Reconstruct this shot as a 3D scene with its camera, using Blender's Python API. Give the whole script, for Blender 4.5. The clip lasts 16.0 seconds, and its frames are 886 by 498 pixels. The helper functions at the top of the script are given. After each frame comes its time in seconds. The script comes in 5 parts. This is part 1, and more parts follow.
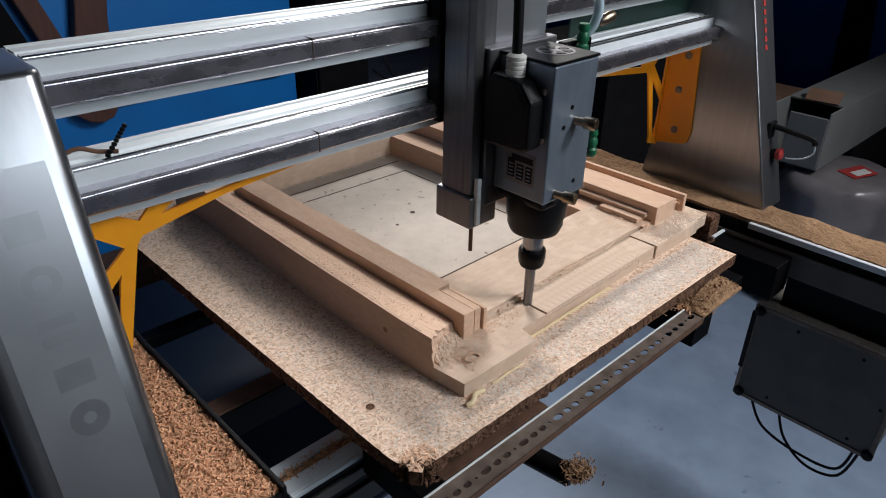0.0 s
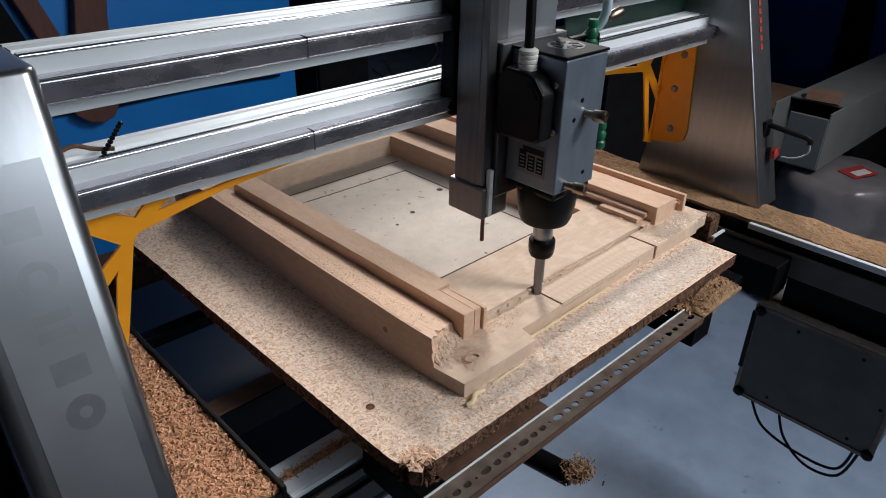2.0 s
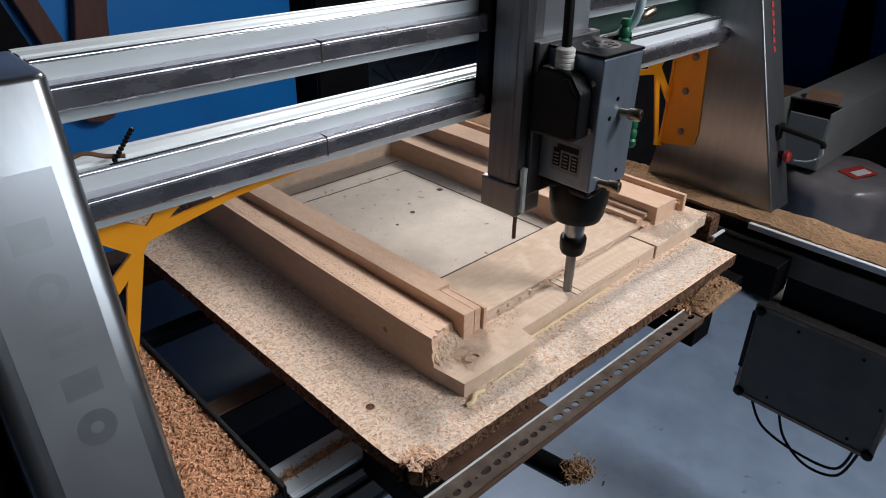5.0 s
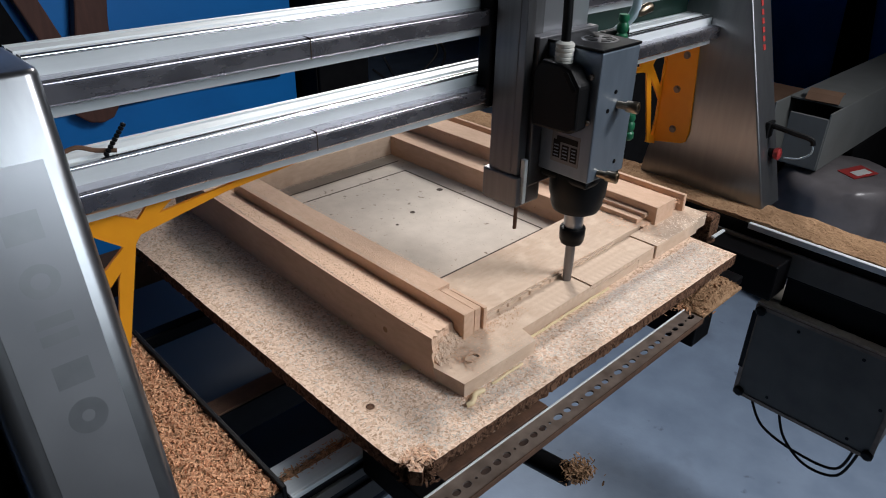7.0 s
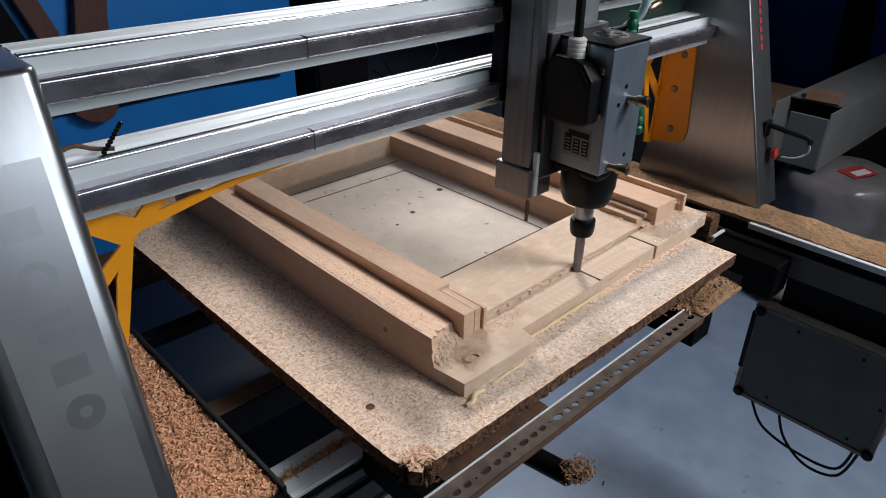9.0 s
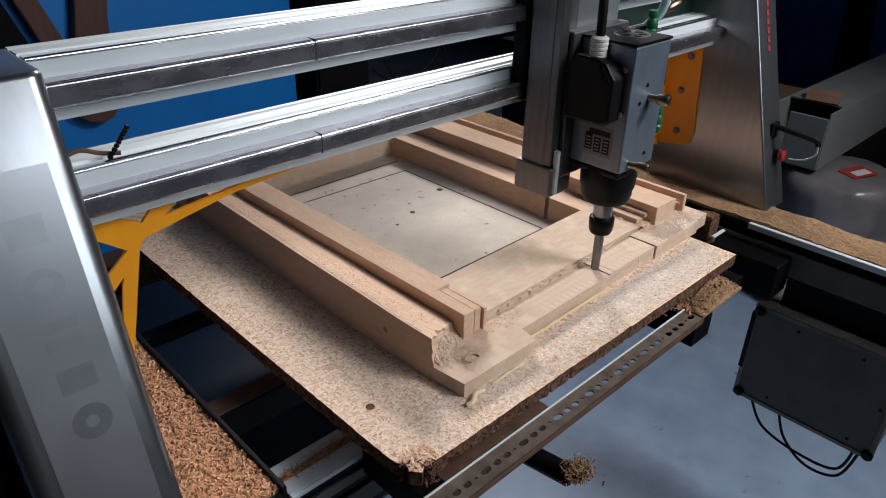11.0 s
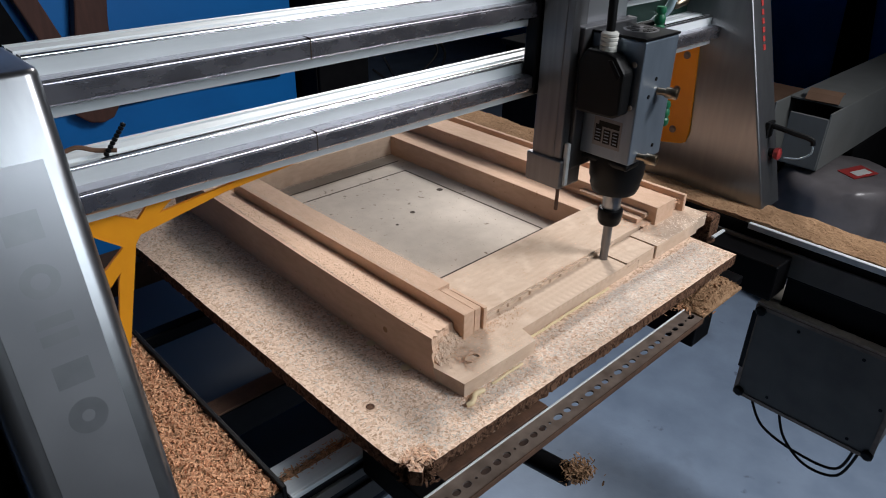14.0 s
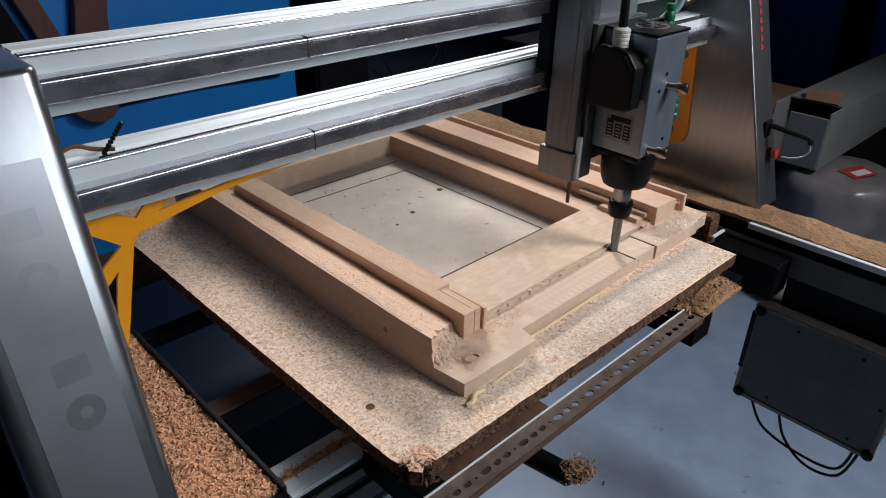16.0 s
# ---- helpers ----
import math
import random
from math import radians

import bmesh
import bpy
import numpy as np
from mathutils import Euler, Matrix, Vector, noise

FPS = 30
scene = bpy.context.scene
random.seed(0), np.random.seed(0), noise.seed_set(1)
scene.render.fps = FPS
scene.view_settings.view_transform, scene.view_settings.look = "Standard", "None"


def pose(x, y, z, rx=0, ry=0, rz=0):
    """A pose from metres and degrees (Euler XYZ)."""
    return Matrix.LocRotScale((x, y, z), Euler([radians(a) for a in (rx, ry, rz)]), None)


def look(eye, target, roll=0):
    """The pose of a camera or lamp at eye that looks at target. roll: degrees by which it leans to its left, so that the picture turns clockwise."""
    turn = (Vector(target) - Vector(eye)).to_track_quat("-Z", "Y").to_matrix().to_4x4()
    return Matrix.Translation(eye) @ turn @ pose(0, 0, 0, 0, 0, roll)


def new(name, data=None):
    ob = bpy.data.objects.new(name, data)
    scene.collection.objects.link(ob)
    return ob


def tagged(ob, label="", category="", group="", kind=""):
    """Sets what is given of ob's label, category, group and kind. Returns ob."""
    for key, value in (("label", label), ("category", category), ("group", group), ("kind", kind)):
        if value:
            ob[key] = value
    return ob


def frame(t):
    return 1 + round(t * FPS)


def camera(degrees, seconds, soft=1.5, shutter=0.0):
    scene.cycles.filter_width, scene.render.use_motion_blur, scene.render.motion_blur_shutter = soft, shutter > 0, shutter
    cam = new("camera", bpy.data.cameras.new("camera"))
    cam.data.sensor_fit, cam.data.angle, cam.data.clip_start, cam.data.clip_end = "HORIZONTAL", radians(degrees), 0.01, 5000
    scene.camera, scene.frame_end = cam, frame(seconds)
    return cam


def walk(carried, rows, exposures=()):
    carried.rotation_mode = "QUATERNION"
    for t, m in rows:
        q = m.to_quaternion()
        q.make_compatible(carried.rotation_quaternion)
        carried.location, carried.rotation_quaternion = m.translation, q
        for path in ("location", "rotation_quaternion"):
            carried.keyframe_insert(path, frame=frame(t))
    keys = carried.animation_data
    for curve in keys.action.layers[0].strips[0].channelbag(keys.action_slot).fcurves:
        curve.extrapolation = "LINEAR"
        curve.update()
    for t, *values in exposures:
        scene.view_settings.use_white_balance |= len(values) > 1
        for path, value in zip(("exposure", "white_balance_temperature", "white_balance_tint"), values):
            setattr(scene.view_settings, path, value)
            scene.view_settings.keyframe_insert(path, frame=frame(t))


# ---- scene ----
cam = camera(64.32, 16.0, soft=1.0, shutter=0.3)
EYE = Vector((-0.2726, -0.3032, 0.4377))
HEAD, DOWN = 0.7964, 0.5013
AIM = EYE + Vector((math.cos(DOWN) * math.cos(HEAD), math.cos(DOWN) * math.sin(HEAD), -math.sin(DOWN)))
walk(cam, [(0.0, look(EYE, AIM, 1.27)), (16.0, look(EYE, AIM, 1.27))])

# ---- light ----
world = bpy.data.worlds.new("world")
world.use_nodes = True
scene.world = world
world.node_tree.nodes["Background"].inputs[0].default_value = (0.55, 0.7, 1.0, 1)
world.node_tree.nodes["Background"].inputs[1].default_value = 0.002
scene.view_settings.exposure = 0.0


def area(name, eye, target, sx, sy, power, colour):
    data = bpy.data.lights.new(name, "AREA")
    data.shape, data.size, data.size_y, data.energy, data.color = "RECTANGLE", sx, sy, power, colour
    ob = new(name, data)
    ob.matrix_world = look(eye, target)
    return ob


window = area("back_window", (2.12, 2.45, 1.70), (0.25, 0.20, 0.0), 1.0, 0.5, 5.8, (1.0, 0.97, 0.945))
window.data.spread = radians(38)
lamp = area("ceiling_tube", (1.15, -1.02, 1.42), (0.70, 0.02, 0.0), 0.55, 0.38, 8.4, (0.97, 0.97, 1.0))
lamp.data.spread = radians(95)
door = area("front_door", (0.70, -2.0, 1.20), (0.0, 0.1, 0.45), 1.0, 1.1, 4.0, (0.82, 0.92, 1.0))
door.data.spread = radians(75)


# ---- materials ----
def mat(name, a, b=None, rough=0.6, metal=0.0, scale=40.0, stretch=(1, 1, 1), bump=0.0, detail=6.0,
        fine=0.0, fine_scale=300.0, rough_var=0.0, per_object=0.0, sheen=0.5):
    """A procedural surface: two colours mixed by stretched grain, a broad stain, fine relief."""
    m = bpy.data.materials.new(name)
    m.use_nodes = True
    nt = m.node_tree
    n, l = nt.nodes, nt.links
    p = n["Principled BSDF"]
    b = b or tuple(c * 0.75 for c in a)
    tc = n.new("ShaderNodeTexCoord")
    mp = n.new("ShaderNodeMapping")
    mp.inputs["Scale"].default_value = stretch
    l.new(tc.outputs["Object"], mp.inputs["Vector"])
    g = n.new("ShaderNodeTexNoise")
    g.inputs["Scale"].default_value, g.inputs["Detail"].default_value = scale, detail
    l.new(mp.outputs[0], g.inputs["Vector"])
    s = n.new("ShaderNodeTexNoise")
    s.inputs["Scale"].default_value = max(scale * 0.12, 2.0)
    s.inputs["Detail"].default_value = 3
    l.new(tc.outputs["Object"], s.inputs["Vector"])
    mix1 = n.new("ShaderNodeMath")
    mix1.operation = "MULTIPLY_ADD"
    mix1.inputs[1].default_value, mix1.inputs[2].default_value = 0.6, -0.05
    l.new(g.outputs[0], mix1.inputs[0])
    add = n.new("ShaderNodeMath")
    add.operation = "MULTIPLY_ADD"
    add.inputs[1].default_value = 0.5
    l.new(s.outputs[0], add.inputs[0])
    l.new(mix1.outputs[0], add.inputs[2])
    ramp = n.new("ShaderNodeValToRGB")
    ramp.color_ramp.elements[0].position, ramp.color_ramp.elements[1].position = 0.3, 0.72
    ramp.color_ramp.elements[0].color, ramp.color_ramp.elements[1].color = (*b, 1), (*a, 1)
    l.new(add.outputs[0], ramp.inputs[0])
    out = ramp.outputs[0]
    if per_object:
        oi = n.new("ShaderNodeObjectInfo")
        gi = n.new("ShaderNodeNewGeometry")
        ad = n.new("ShaderNodeMath")
        l.new(oi.outputs["Random"], ad.inputs[0])
        l.new(gi.outputs["Random Per Island"], ad.inputs[1])
        mr = n.new("ShaderNodeMapRange")
        mr.inputs[1].default_value, mr.inputs[2].default_value = 0.0, 2.0
        mr.inputs[3].default_value, mr.inputs[4].default_value = 1 - per_object, 1 + per_object
        l.new(ad.outputs[0], mr.inputs[0])
        hs = n.new("ShaderNodeHueSaturation")
        l.new(mr.outputs[0], hs.inputs["Value"])
        l.new(out, hs.inputs["Color"])
        out = hs.outputs[0]
    l.new(out, p.inputs["Base Color"])
    p.inputs["Metallic"].default_value = metal
    p.inputs["Specular IOR Level"].default_value = sheen
    p.inputs["Roughness"].default_value = rough
    if rough_var:
        mr = n.new("ShaderNodeMapRange")
        mr.inputs[3].default_value, mr.inputs[4].default_value = max(rough - rough_var, 0.02), rough + rough_var
        l.new(g.outputs[0], mr.inputs[0])
        l.new(mr.outputs[0], p.inputs["Roughness"])
    if bump or fine:
        f = n.new("ShaderNodeTexNoise")
        f.inputs["Scale"].default_value = fine_scale
        l.new(mp.outputs[0], f.inputs["Vector"])
        bp1 = n.new("ShaderNodeBump")
        bp1.inputs["Strength"].default_value, bp1.inputs["Distance"].default_value = min(fine, 1), 0.001
        l.new(f.outputs[0], bp1.inputs["Height"])
        bp = n.new("ShaderNodeBump")
        bp.inputs["Strength"].default_value, bp.inputs["Distance"].default_value = min(bump, 1), 0.002
        l.new(g.outputs[0], bp.inputs["Height"])
        l.new(bp1.outputs[0], bp.inputs["Normal"])
        l.new(bp.outputs[0], p.inputs["Normal"])
    return m


def flake_mat(name, light, mid, dark, size):
    """Pressed wood particles: cells of many tints, stretched in two directions, with rough relief."""
    m = bpy.data.materials.new(name)
    m.use_nodes = True
    n, l = m.node_tree.nodes, m.node_tree.links
    p = n["Principled BSDF"]
    tc = n.new("ShaderNodeTexCoord")
    warp = n.new("ShaderNodeTexNoise")
    warp.inputs["Scale"].default_value = 90
    l.new(tc.outputs["Object"], warp.inputs["Vector"])
    wm = n.new("ShaderNodeVectorMath")
    wm.operation = "MULTIPLY_ADD"
    wm.inputs[1].default_value = (0.012, 0.012, 0.012)
    l.new(warp.outputs["Color"], wm.inputs[0])
    l.new(tc.outputs["Object"], wm.inputs[2])
    outs = []
    for turn, st in ((0.5, (1, 2.6, 1)), (2.1, (2.4, 1, 1))):
        mp = n.new("ShaderNodeMapping")
        mp.inputs["Rotation"].default_value = (0, 0, turn)
        mp.inputs["Scale"].default_value = st
        l.new(wm.outputs[0], mp.inputs["Vector"])
        v = n.new("ShaderNodeTexVoronoi")
        v.inputs["Scale"].default_value = size
        l.new(mp.outputs[0], v.inputs["Vector"])
        sep = n.new("ShaderNodeSeparateColor")
        l.new(v.outputs["Color"], sep.inputs[0])
        outs.append((sep.outputs[0], v.outputs["Distance"]))
    pick = n.new("ShaderNodeTexNoise")
    pick.inputs["Scale"].default_value = size * 0.8
    l.new(tc.outputs["Object"], pick.inputs["Vector"])
    gt = n.new("ShaderNodeMath")
    gt.operation = "GREATER_THAN"
    gt.inputs[1].default_value = 0.5
    l.new(pick.outputs[0], gt.inputs[0])
    mx = n.new("ShaderNodeMix")
    l.new(gt.outputs[0], mx.inputs[0])
    l.new(outs[0][0], mx.inputs[2])
    l.new(outs[1][0], mx.inputs[3])
    broad = n.new("ShaderNodeTexNoise")
    broad.inputs["Scale"].default_value = 9
    l.new(tc.outputs["Object"], broad.inputs["Vector"])
    ad = n.new("ShaderNodeMath")
    ad.operation = "MULTIPLY_ADD"
    ad.inputs[1].default_value = 0.35
    l.new(broad.outputs[0], ad.inputs[0])
    l.new(mx.outputs[0], ad.inputs[2])
    ramp = n.new("ShaderNodeValToRGB")
    e = ramp.color_ramp.elements
    e[0].position, e[0].color = 0.12, (*dark, 1)
    e[1].position, e[1].color = 1.05, (*light, 1)
    k = e.new(0.45)
    k.color = (*mid, 1)
    l.new(ad.outputs[0], ramp.inputs[0])
    l.new(ramp.outputs[0], p.inputs["Base Color"])
    p.inputs["Roughness"].default_value = 0.9
    p.inputs["Specular IOR Level"].default_value = 0.05
    hi = n.new("ShaderNodeTexNoise")
    hi.inputs["Scale"].default_value, hi.inputs["Detail"].default_value = size * 2.2, 8
    l.new(tc.outputs["Object"], hi.inputs["Vector"])
    b1 = n.new("ShaderNodeBump")
    b1.inputs["Strength"].default_value, b1.inputs["Distance"].default_value = 0.55, 0.0010
    l.new(hi.outputs[0], b1.inputs["Height"])
    b2 = n.new("ShaderNodeBump")
    b2.inputs["Strength"].default_value, b2.inputs["Distance"].default_value = 0.45, 0.0007
    l.new(mx.outputs[0], b2.inputs["Height"])
    l.new(b1.outputs[0], b2.inputs["Normal"])
    l.new(b2.outputs[0], p.inputs["Normal"])
    return m


M_CHIPBOARD = flake_mat("chipboard", (0.90, 0.70, 0.555), (0.70, 0.49, 0.355), (0.42, 0.26, 0.165), 240)
M_FLAKES = mat("pale_wood_flakes", (0.95, 0.87, 0.79), (0.76, 0.61, 0.49), sheen=0.08, rough=0.8, scale=200, fine=0.3, per_object=0.4)
M_WOOD = mat("pine_wood", (0.73, 0.515, 0.38), (0.60, 0.40, 0.28), sheen=0.08, rough=0.75, scale=70, stretch=(2.4, 0.8, 2.4), bump=0.2, fine=0.5, fine_scale=600)
M_WOOD_X = mat("pine_wood_across", (0.68, 0.53, 0.41), (0.56, 0.41, 0.305), sheen=0.08, rough=0.75, scale=70, stretch=(0.8, 2.6, 2.4), bump=0.15, fine=0.45, fine_scale=600)
M_FACE = mat("smooth_board_face", (0.60, 0.52, 0.445), (0.46, 0.395, 0.335), sheen=0.08, rough=0.6, scale=38, bump=0.08, fine=0.2, fine_scale=500)
M_GROOVE = mat("scorched_groove", (0.06, 0.038, 0.026), rough=0.9)
M_CHIPS = mat("wood_shavings", (0.74, 0.42, 0.25), (0.52, 0.28, 0.155), sheen=0.08, rough=0.8, scale=200, fine=0.3, per_object=0.45)
M_PINK = mat("pinkish_wood_shavings", (0.80, 0.56, 0.40), (0.60, 0.38, 0.25), sheen=0.08, rough=0.8, scale=200, fine=0.3, per_object=0.4)
M_TAN = mat("brown_wood_shavings", (0.36, 0.22, 0.13), (0.22, 0.125, 0.07), sheen=0.08, rough=0.85, scale=200, fine=0.3, per_object=0.4)
# coarse raw edge; its brown is deepened to include the side faces' shade
M_EDGE = flake_mat("raw_edge_with_shade", (0.19, 0.105, 0.068), (0.085, 0.046, 0.030), (0.04, 0.022, 0.015), 220)
M_DUST = mat("sawdust", (0.40, 0.25, 0.145), (0.23, 0.135, 0.075), sheen=0.08, rough=0.95, scale=160, bump=1.0, fine=1.0, fine_scale=700)
M_GLUE = mat("dried_glue", (0.80, 0.66, 0.42), (0.70, 0.55, 0.33), rough=0.45, scale=60, bump=0.2)
M_ALU = mat("aluminium", (0.81, 0.85, 0.87), (0.62, 0.66, 0.68), sheen=0.3, rough=0.62, metal=0.35, scale=30, stretch=(0.3, 5, 5), bump=0.04, rough_var=0.08)
M_CHROME = mat("polished_rail_steel", (0.62, 0.60, 0.65), (0.44, 0.42, 0.47), rough=0.27, metal=0.95, scale=26, stretch=(1.2, 3, 3), rough_var=0.10)
# brighter metal for the highlight line on the beams
M_BRIGHT = mat("edge_highlight_metal", (0.90, 0.91, 0.93), (0.80, 0.81, 0.83), rough=0.22, metal=1.0, scale=30, stretch=(0.4, 4, 4), rough_var=0.06)
M_STEEL = mat("brushed_stainless_steel", (0.34, 0.345, 0.36), (0.27, 0.275, 0.29), rough=0.29, metal=0.92, scale=30, stretch=(4, 4, 0.5), rough_var=0.03)
M_DARKALU = mat("dull_aluminium_plate", (0.25, 0.25, 0.26), (0.17, 0.17, 0.18), rough=0.42, metal=0.9, scale=30, stretch=(6, 6, 0.5), bump=0.03, rough_var=0.08)
M_BODY = mat("spindle_aluminium", (0.27, 0.325, 0.40), (0.20, 0.245, 0.30), rough=0.36, metal=0.65, scale=40, stretch=(3, 3, 0.6), bump=0.03, rough_var=0.08)
M_BLACK = mat("black_plastic", (0.006, 0.006, 0.0065), (0.004, 0.004, 0.0045), sheen=0.22, rough=0.45, scale=80, fine=0.1)
M_BLACKSTEEL = mat("black_steel", (0.009, 0.009, 0.010), (0.005, 0.005, 0.006), sheen=0.2, rough=0.42, metal=0.5, scale=50, fine=0.1)
M_IRON = mat("rusty_steel_bar", (0.19, 0.10, 0.06), (0.07, 0.04, 0.028), rough=0.7, metal=0.3, scale=60, bump=0.2, fine=0.3)
M_ZINC = mat("galvanised_steel", (0.34, 0.27, 0.225), (0.15, 0.11, 0.088), rough=0.5, metal=0.5, scale=70, bump=0.1, rough_var=0.1)
M_ORANGE = mat("orange_paint", (0.90, 0.36, 0.012), (0.82, 0.30, 0.01), rough=0.4, scale=50, fine=0.1)
M_BLUE = mat("blue_painted_sheet", (0.005, 0.225, 0.68), (0.004, 0.17, 0.55), rough=0.45, scale=6, fine=0.1, fine_scale=60)
M_BROWN = mat("brown_painted_timber", (0.13, 0.055, 0.04), (0.07, 0.03, 0.024), rough=0.7, scale=30, stretch=(4, 4, 0.5), bump=0.2)
M_FLOOR = mat("blue_grey_concrete", (0.295, 0.38, 0.51), (0.19, 0.255, 0.36), rough=0.6, scale=14, bump=0.15, fine=0.3, fine_scale=120, rough_var=0.12)


def spotted(m, colour, scale, low, high):
    """Adds scattered stains of one colour over a surface."""
    n, l = m.node_tree.nodes, m.node_tree.links
    p = n["Principled BSDF"]
    src = p.inputs["Base Color"].links[0].from_socket
    tc = n.new("ShaderNodeTexCoord")
    g = n.new("ShaderNodeTexNoise")
    g.inputs["Scale"].default_value, g.inputs["Detail"].default_value = scale, 4
    l.new(tc.outputs["Object"], g.inputs["Vector"])
    mr = n.new("ShaderNodeMapRange")
    mr.inputs[1].default_value, mr.inputs[2].default_value = low, high
    l.new(g.outputs[0], mr.inputs[0])
    mx = n.new("ShaderNodeMix")
    mx.data_type = "RGBA"
    l.new(mr.outputs[0], mx.inputs[0])
    l.new(src, mx.inputs[6])
    mx.inputs[7].default_value = (*colour, 1)
    l.new(mx.outputs[2], p.inputs["Base Color"])


spotted(M_FLOOR, (0.15, 0.19, 0.26), 30, 0.68, 0.74)
spotted(M_FLOOR, (0.16, 0.20, 0.27), 5, 0.60, 0.75)
spotted(M_FACE, (0.24, 0.19, 0.15), 70, 0.67, 0.72)
spotted(M_WOOD_X, (0.74, 0.59, 0.465), 40, 0.50, 0.75)
spotted(M_WOOD, (0.44, 0.25, 0.15), 160, 0.70, 0.76)
spotted(M_WOOD_X, (0.50, 0.32, 0.21), 170, 0.71, 0.77)
spotted(M_CHIPBOARD, (0.50, 0.30, 0.19), 60, 0.66, 0.73)
M_WALL = mat("dark_workshop_wall", (0.05, 0.07, 0.11), (0.03, 0.045, 0.075), rough=0.8, scale=8, bump=0.1)
M_BRASS = mat("nickel_brass", (0.42, 0.34, 0.25), (0.28, 0.22, 0.16), rough=0.32, metal=1.0, scale=60)
M_GREEN = mat("green_plastic", (0.012, 0.15, 0.065), (0.008, 0.10, 0.045), rough=0.4, scale=60)
M_HOSE = mat("pale_blue_hose", (0.50, 0.62, 0.70), (0.42, 0.53, 0.60), rough=0.35, scale=60)
M_GLAND = mat("grey_white_plastic", (0.66, 0.65, 0.60), (0.55, 0.54, 0.50), rough=0.5, scale=60)
M_RED = mat("red_plastic", (0.46, 0.05, 0.045), (0.34, 0.03, 0.03), rough=0.45, scale=60)
M_BOX = mat("grey_enclosure_paint", (0.19, 0.176, 0.158), (0.115, 0.106, 0.095), rough=0.55, scale=25, bump=0.06, rough_var=0.1)
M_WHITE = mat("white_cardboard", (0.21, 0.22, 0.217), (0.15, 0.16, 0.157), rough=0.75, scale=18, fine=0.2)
M_CARD = mat("brown_cardboard", (0.24, 0.14, 0.09), (0.16, 0.09, 0.055), rough=0.85, scale=30, bump=0.1)
M_FILM = mat("grey_plastic_film", (0.27, 0.25, 0.26), (0.12, 0.11, 0.115), rough=0.30, scale=14, bump=1.0)
M_LABEL = mat("white_label", (0.72, 0.72, 0.70), (0.62, 0.62, 0.60), rough=0.6, scale=40)
M_MARK = mat("faded_dark_lettering", (0.44, 0.45, 0.475), (0.36, 0.37, 0.39), rough=0.35, metal=0.9, scale=60)
M_PANEL = mat("clear_film_on_steel", (0.52, 0.53, 0.56), (0.40, 0.41, 0.44), rough=0.33, metal=0.82, scale=12, rough_var=0.08)
M_PLASTER = mat("pale_wall_plaster", (0.20, 0.21, 0.23), (0.14, 0.15, 0.17), rough=0.8, scale=6, bump=0.1)
# for the added wall piece that brightens the right post's reflection
M_PALE = mat("white_reflector_wall", (0.66, 0.68, 0.70), (0.54, 0.56, 0.58), rough=0.8, scale=6, bump=0.1)
M_NAVY = mat("navy_painted_sheet", (0.008, 0.26, 0.76), (0.006, 0.20, 0.62), rough=0.5, scale=6)
# colour of the floor in shade below the bed
M_DEEP = mat("shaded_floor_navy", (0.020, 0.032, 0.055), (0.008, 0.014, 0.026), rough=0.4, scale=9, rough_var=0.15)
# dust colour, paler to include the highlight on the box's upper edge
M_PALEDUST = mat("pale_dust_highlight", (0.62, 0.54, 0.45), (0.40, 0.33, 0.27), sheen=0.05, rough=0.95, scale=120, bump=0.6, fine=0.6)
M_MATTE = mat("matt_black_sheet", (0.012, 0.012, 0.013), (0.007, 0.007, 0.008), rough=0.95, scale=30, sheen=0.05)
M_DARKGREEN = mat("dark_green_paint", (0.02, 0.06, 0.045), (0.015, 0.045, 0.035), rough=0.5, scale=20)


# ---- builders ----
def mesh_of(bm, material, smooth=False):
    me = bpy.data.meshes.new("mesh")
    bmesh.ops.recalc_face_normals(bm, faces=bm.faces)
    if smooth:
        for f in bm.faces:
            f.smooth = True
    bm.to_mesh(me)
    bm.free()
    me.materials.append(material)
    if smooth:
        me.set_sharp_from_angle(angle=radians(38))
    return me


def part(name, bm, material, parent=None, label="", smooth=False):
    ob = new(name, mesh_of(bm, material, smooth))
    if parent is not None:
        ob.parent = parent
    if label:
        tagged(ob, label)
    return ob


def thing(name, label, category, at=None, group="", kind=""):
    ob = new(name)
    ob.empty_display_size = 0.05
    if at is not None:
        ob.matrix_world = at
    return tagged(ob, label, category, group, kind)


def box(x0, x1, y0, y1, z0, z1, bevel=0.0, segs=2):
    bm = bmesh.new()
    bmesh.ops.create_cube(bm, size=1)
    bmesh.ops.scale(bm, vec=(x1 - x0, y1 - y0, z1 - z0), verts=bm.verts)
    bmesh.ops.translate(bm, vec=((x0 + x1) / 2, (y0 + y1) / 2, (z0 + z1) / 2), verts=bm.verts)
    if bevel:
        bmesh.ops.bevel(bm, geom=bm.edges[:], offset=bevel, segments=segs, affect="EDGES", profile=0.5)
    return bm


def join(*bms):
    out = bmesh.new()
    for b in bms:
        me = bpy.data.meshes.new("tmp")
        b.to_mesh(me)
        b.free()
        out.from_mesh(me)
        bpy.data.meshes.remove(me)
    return out


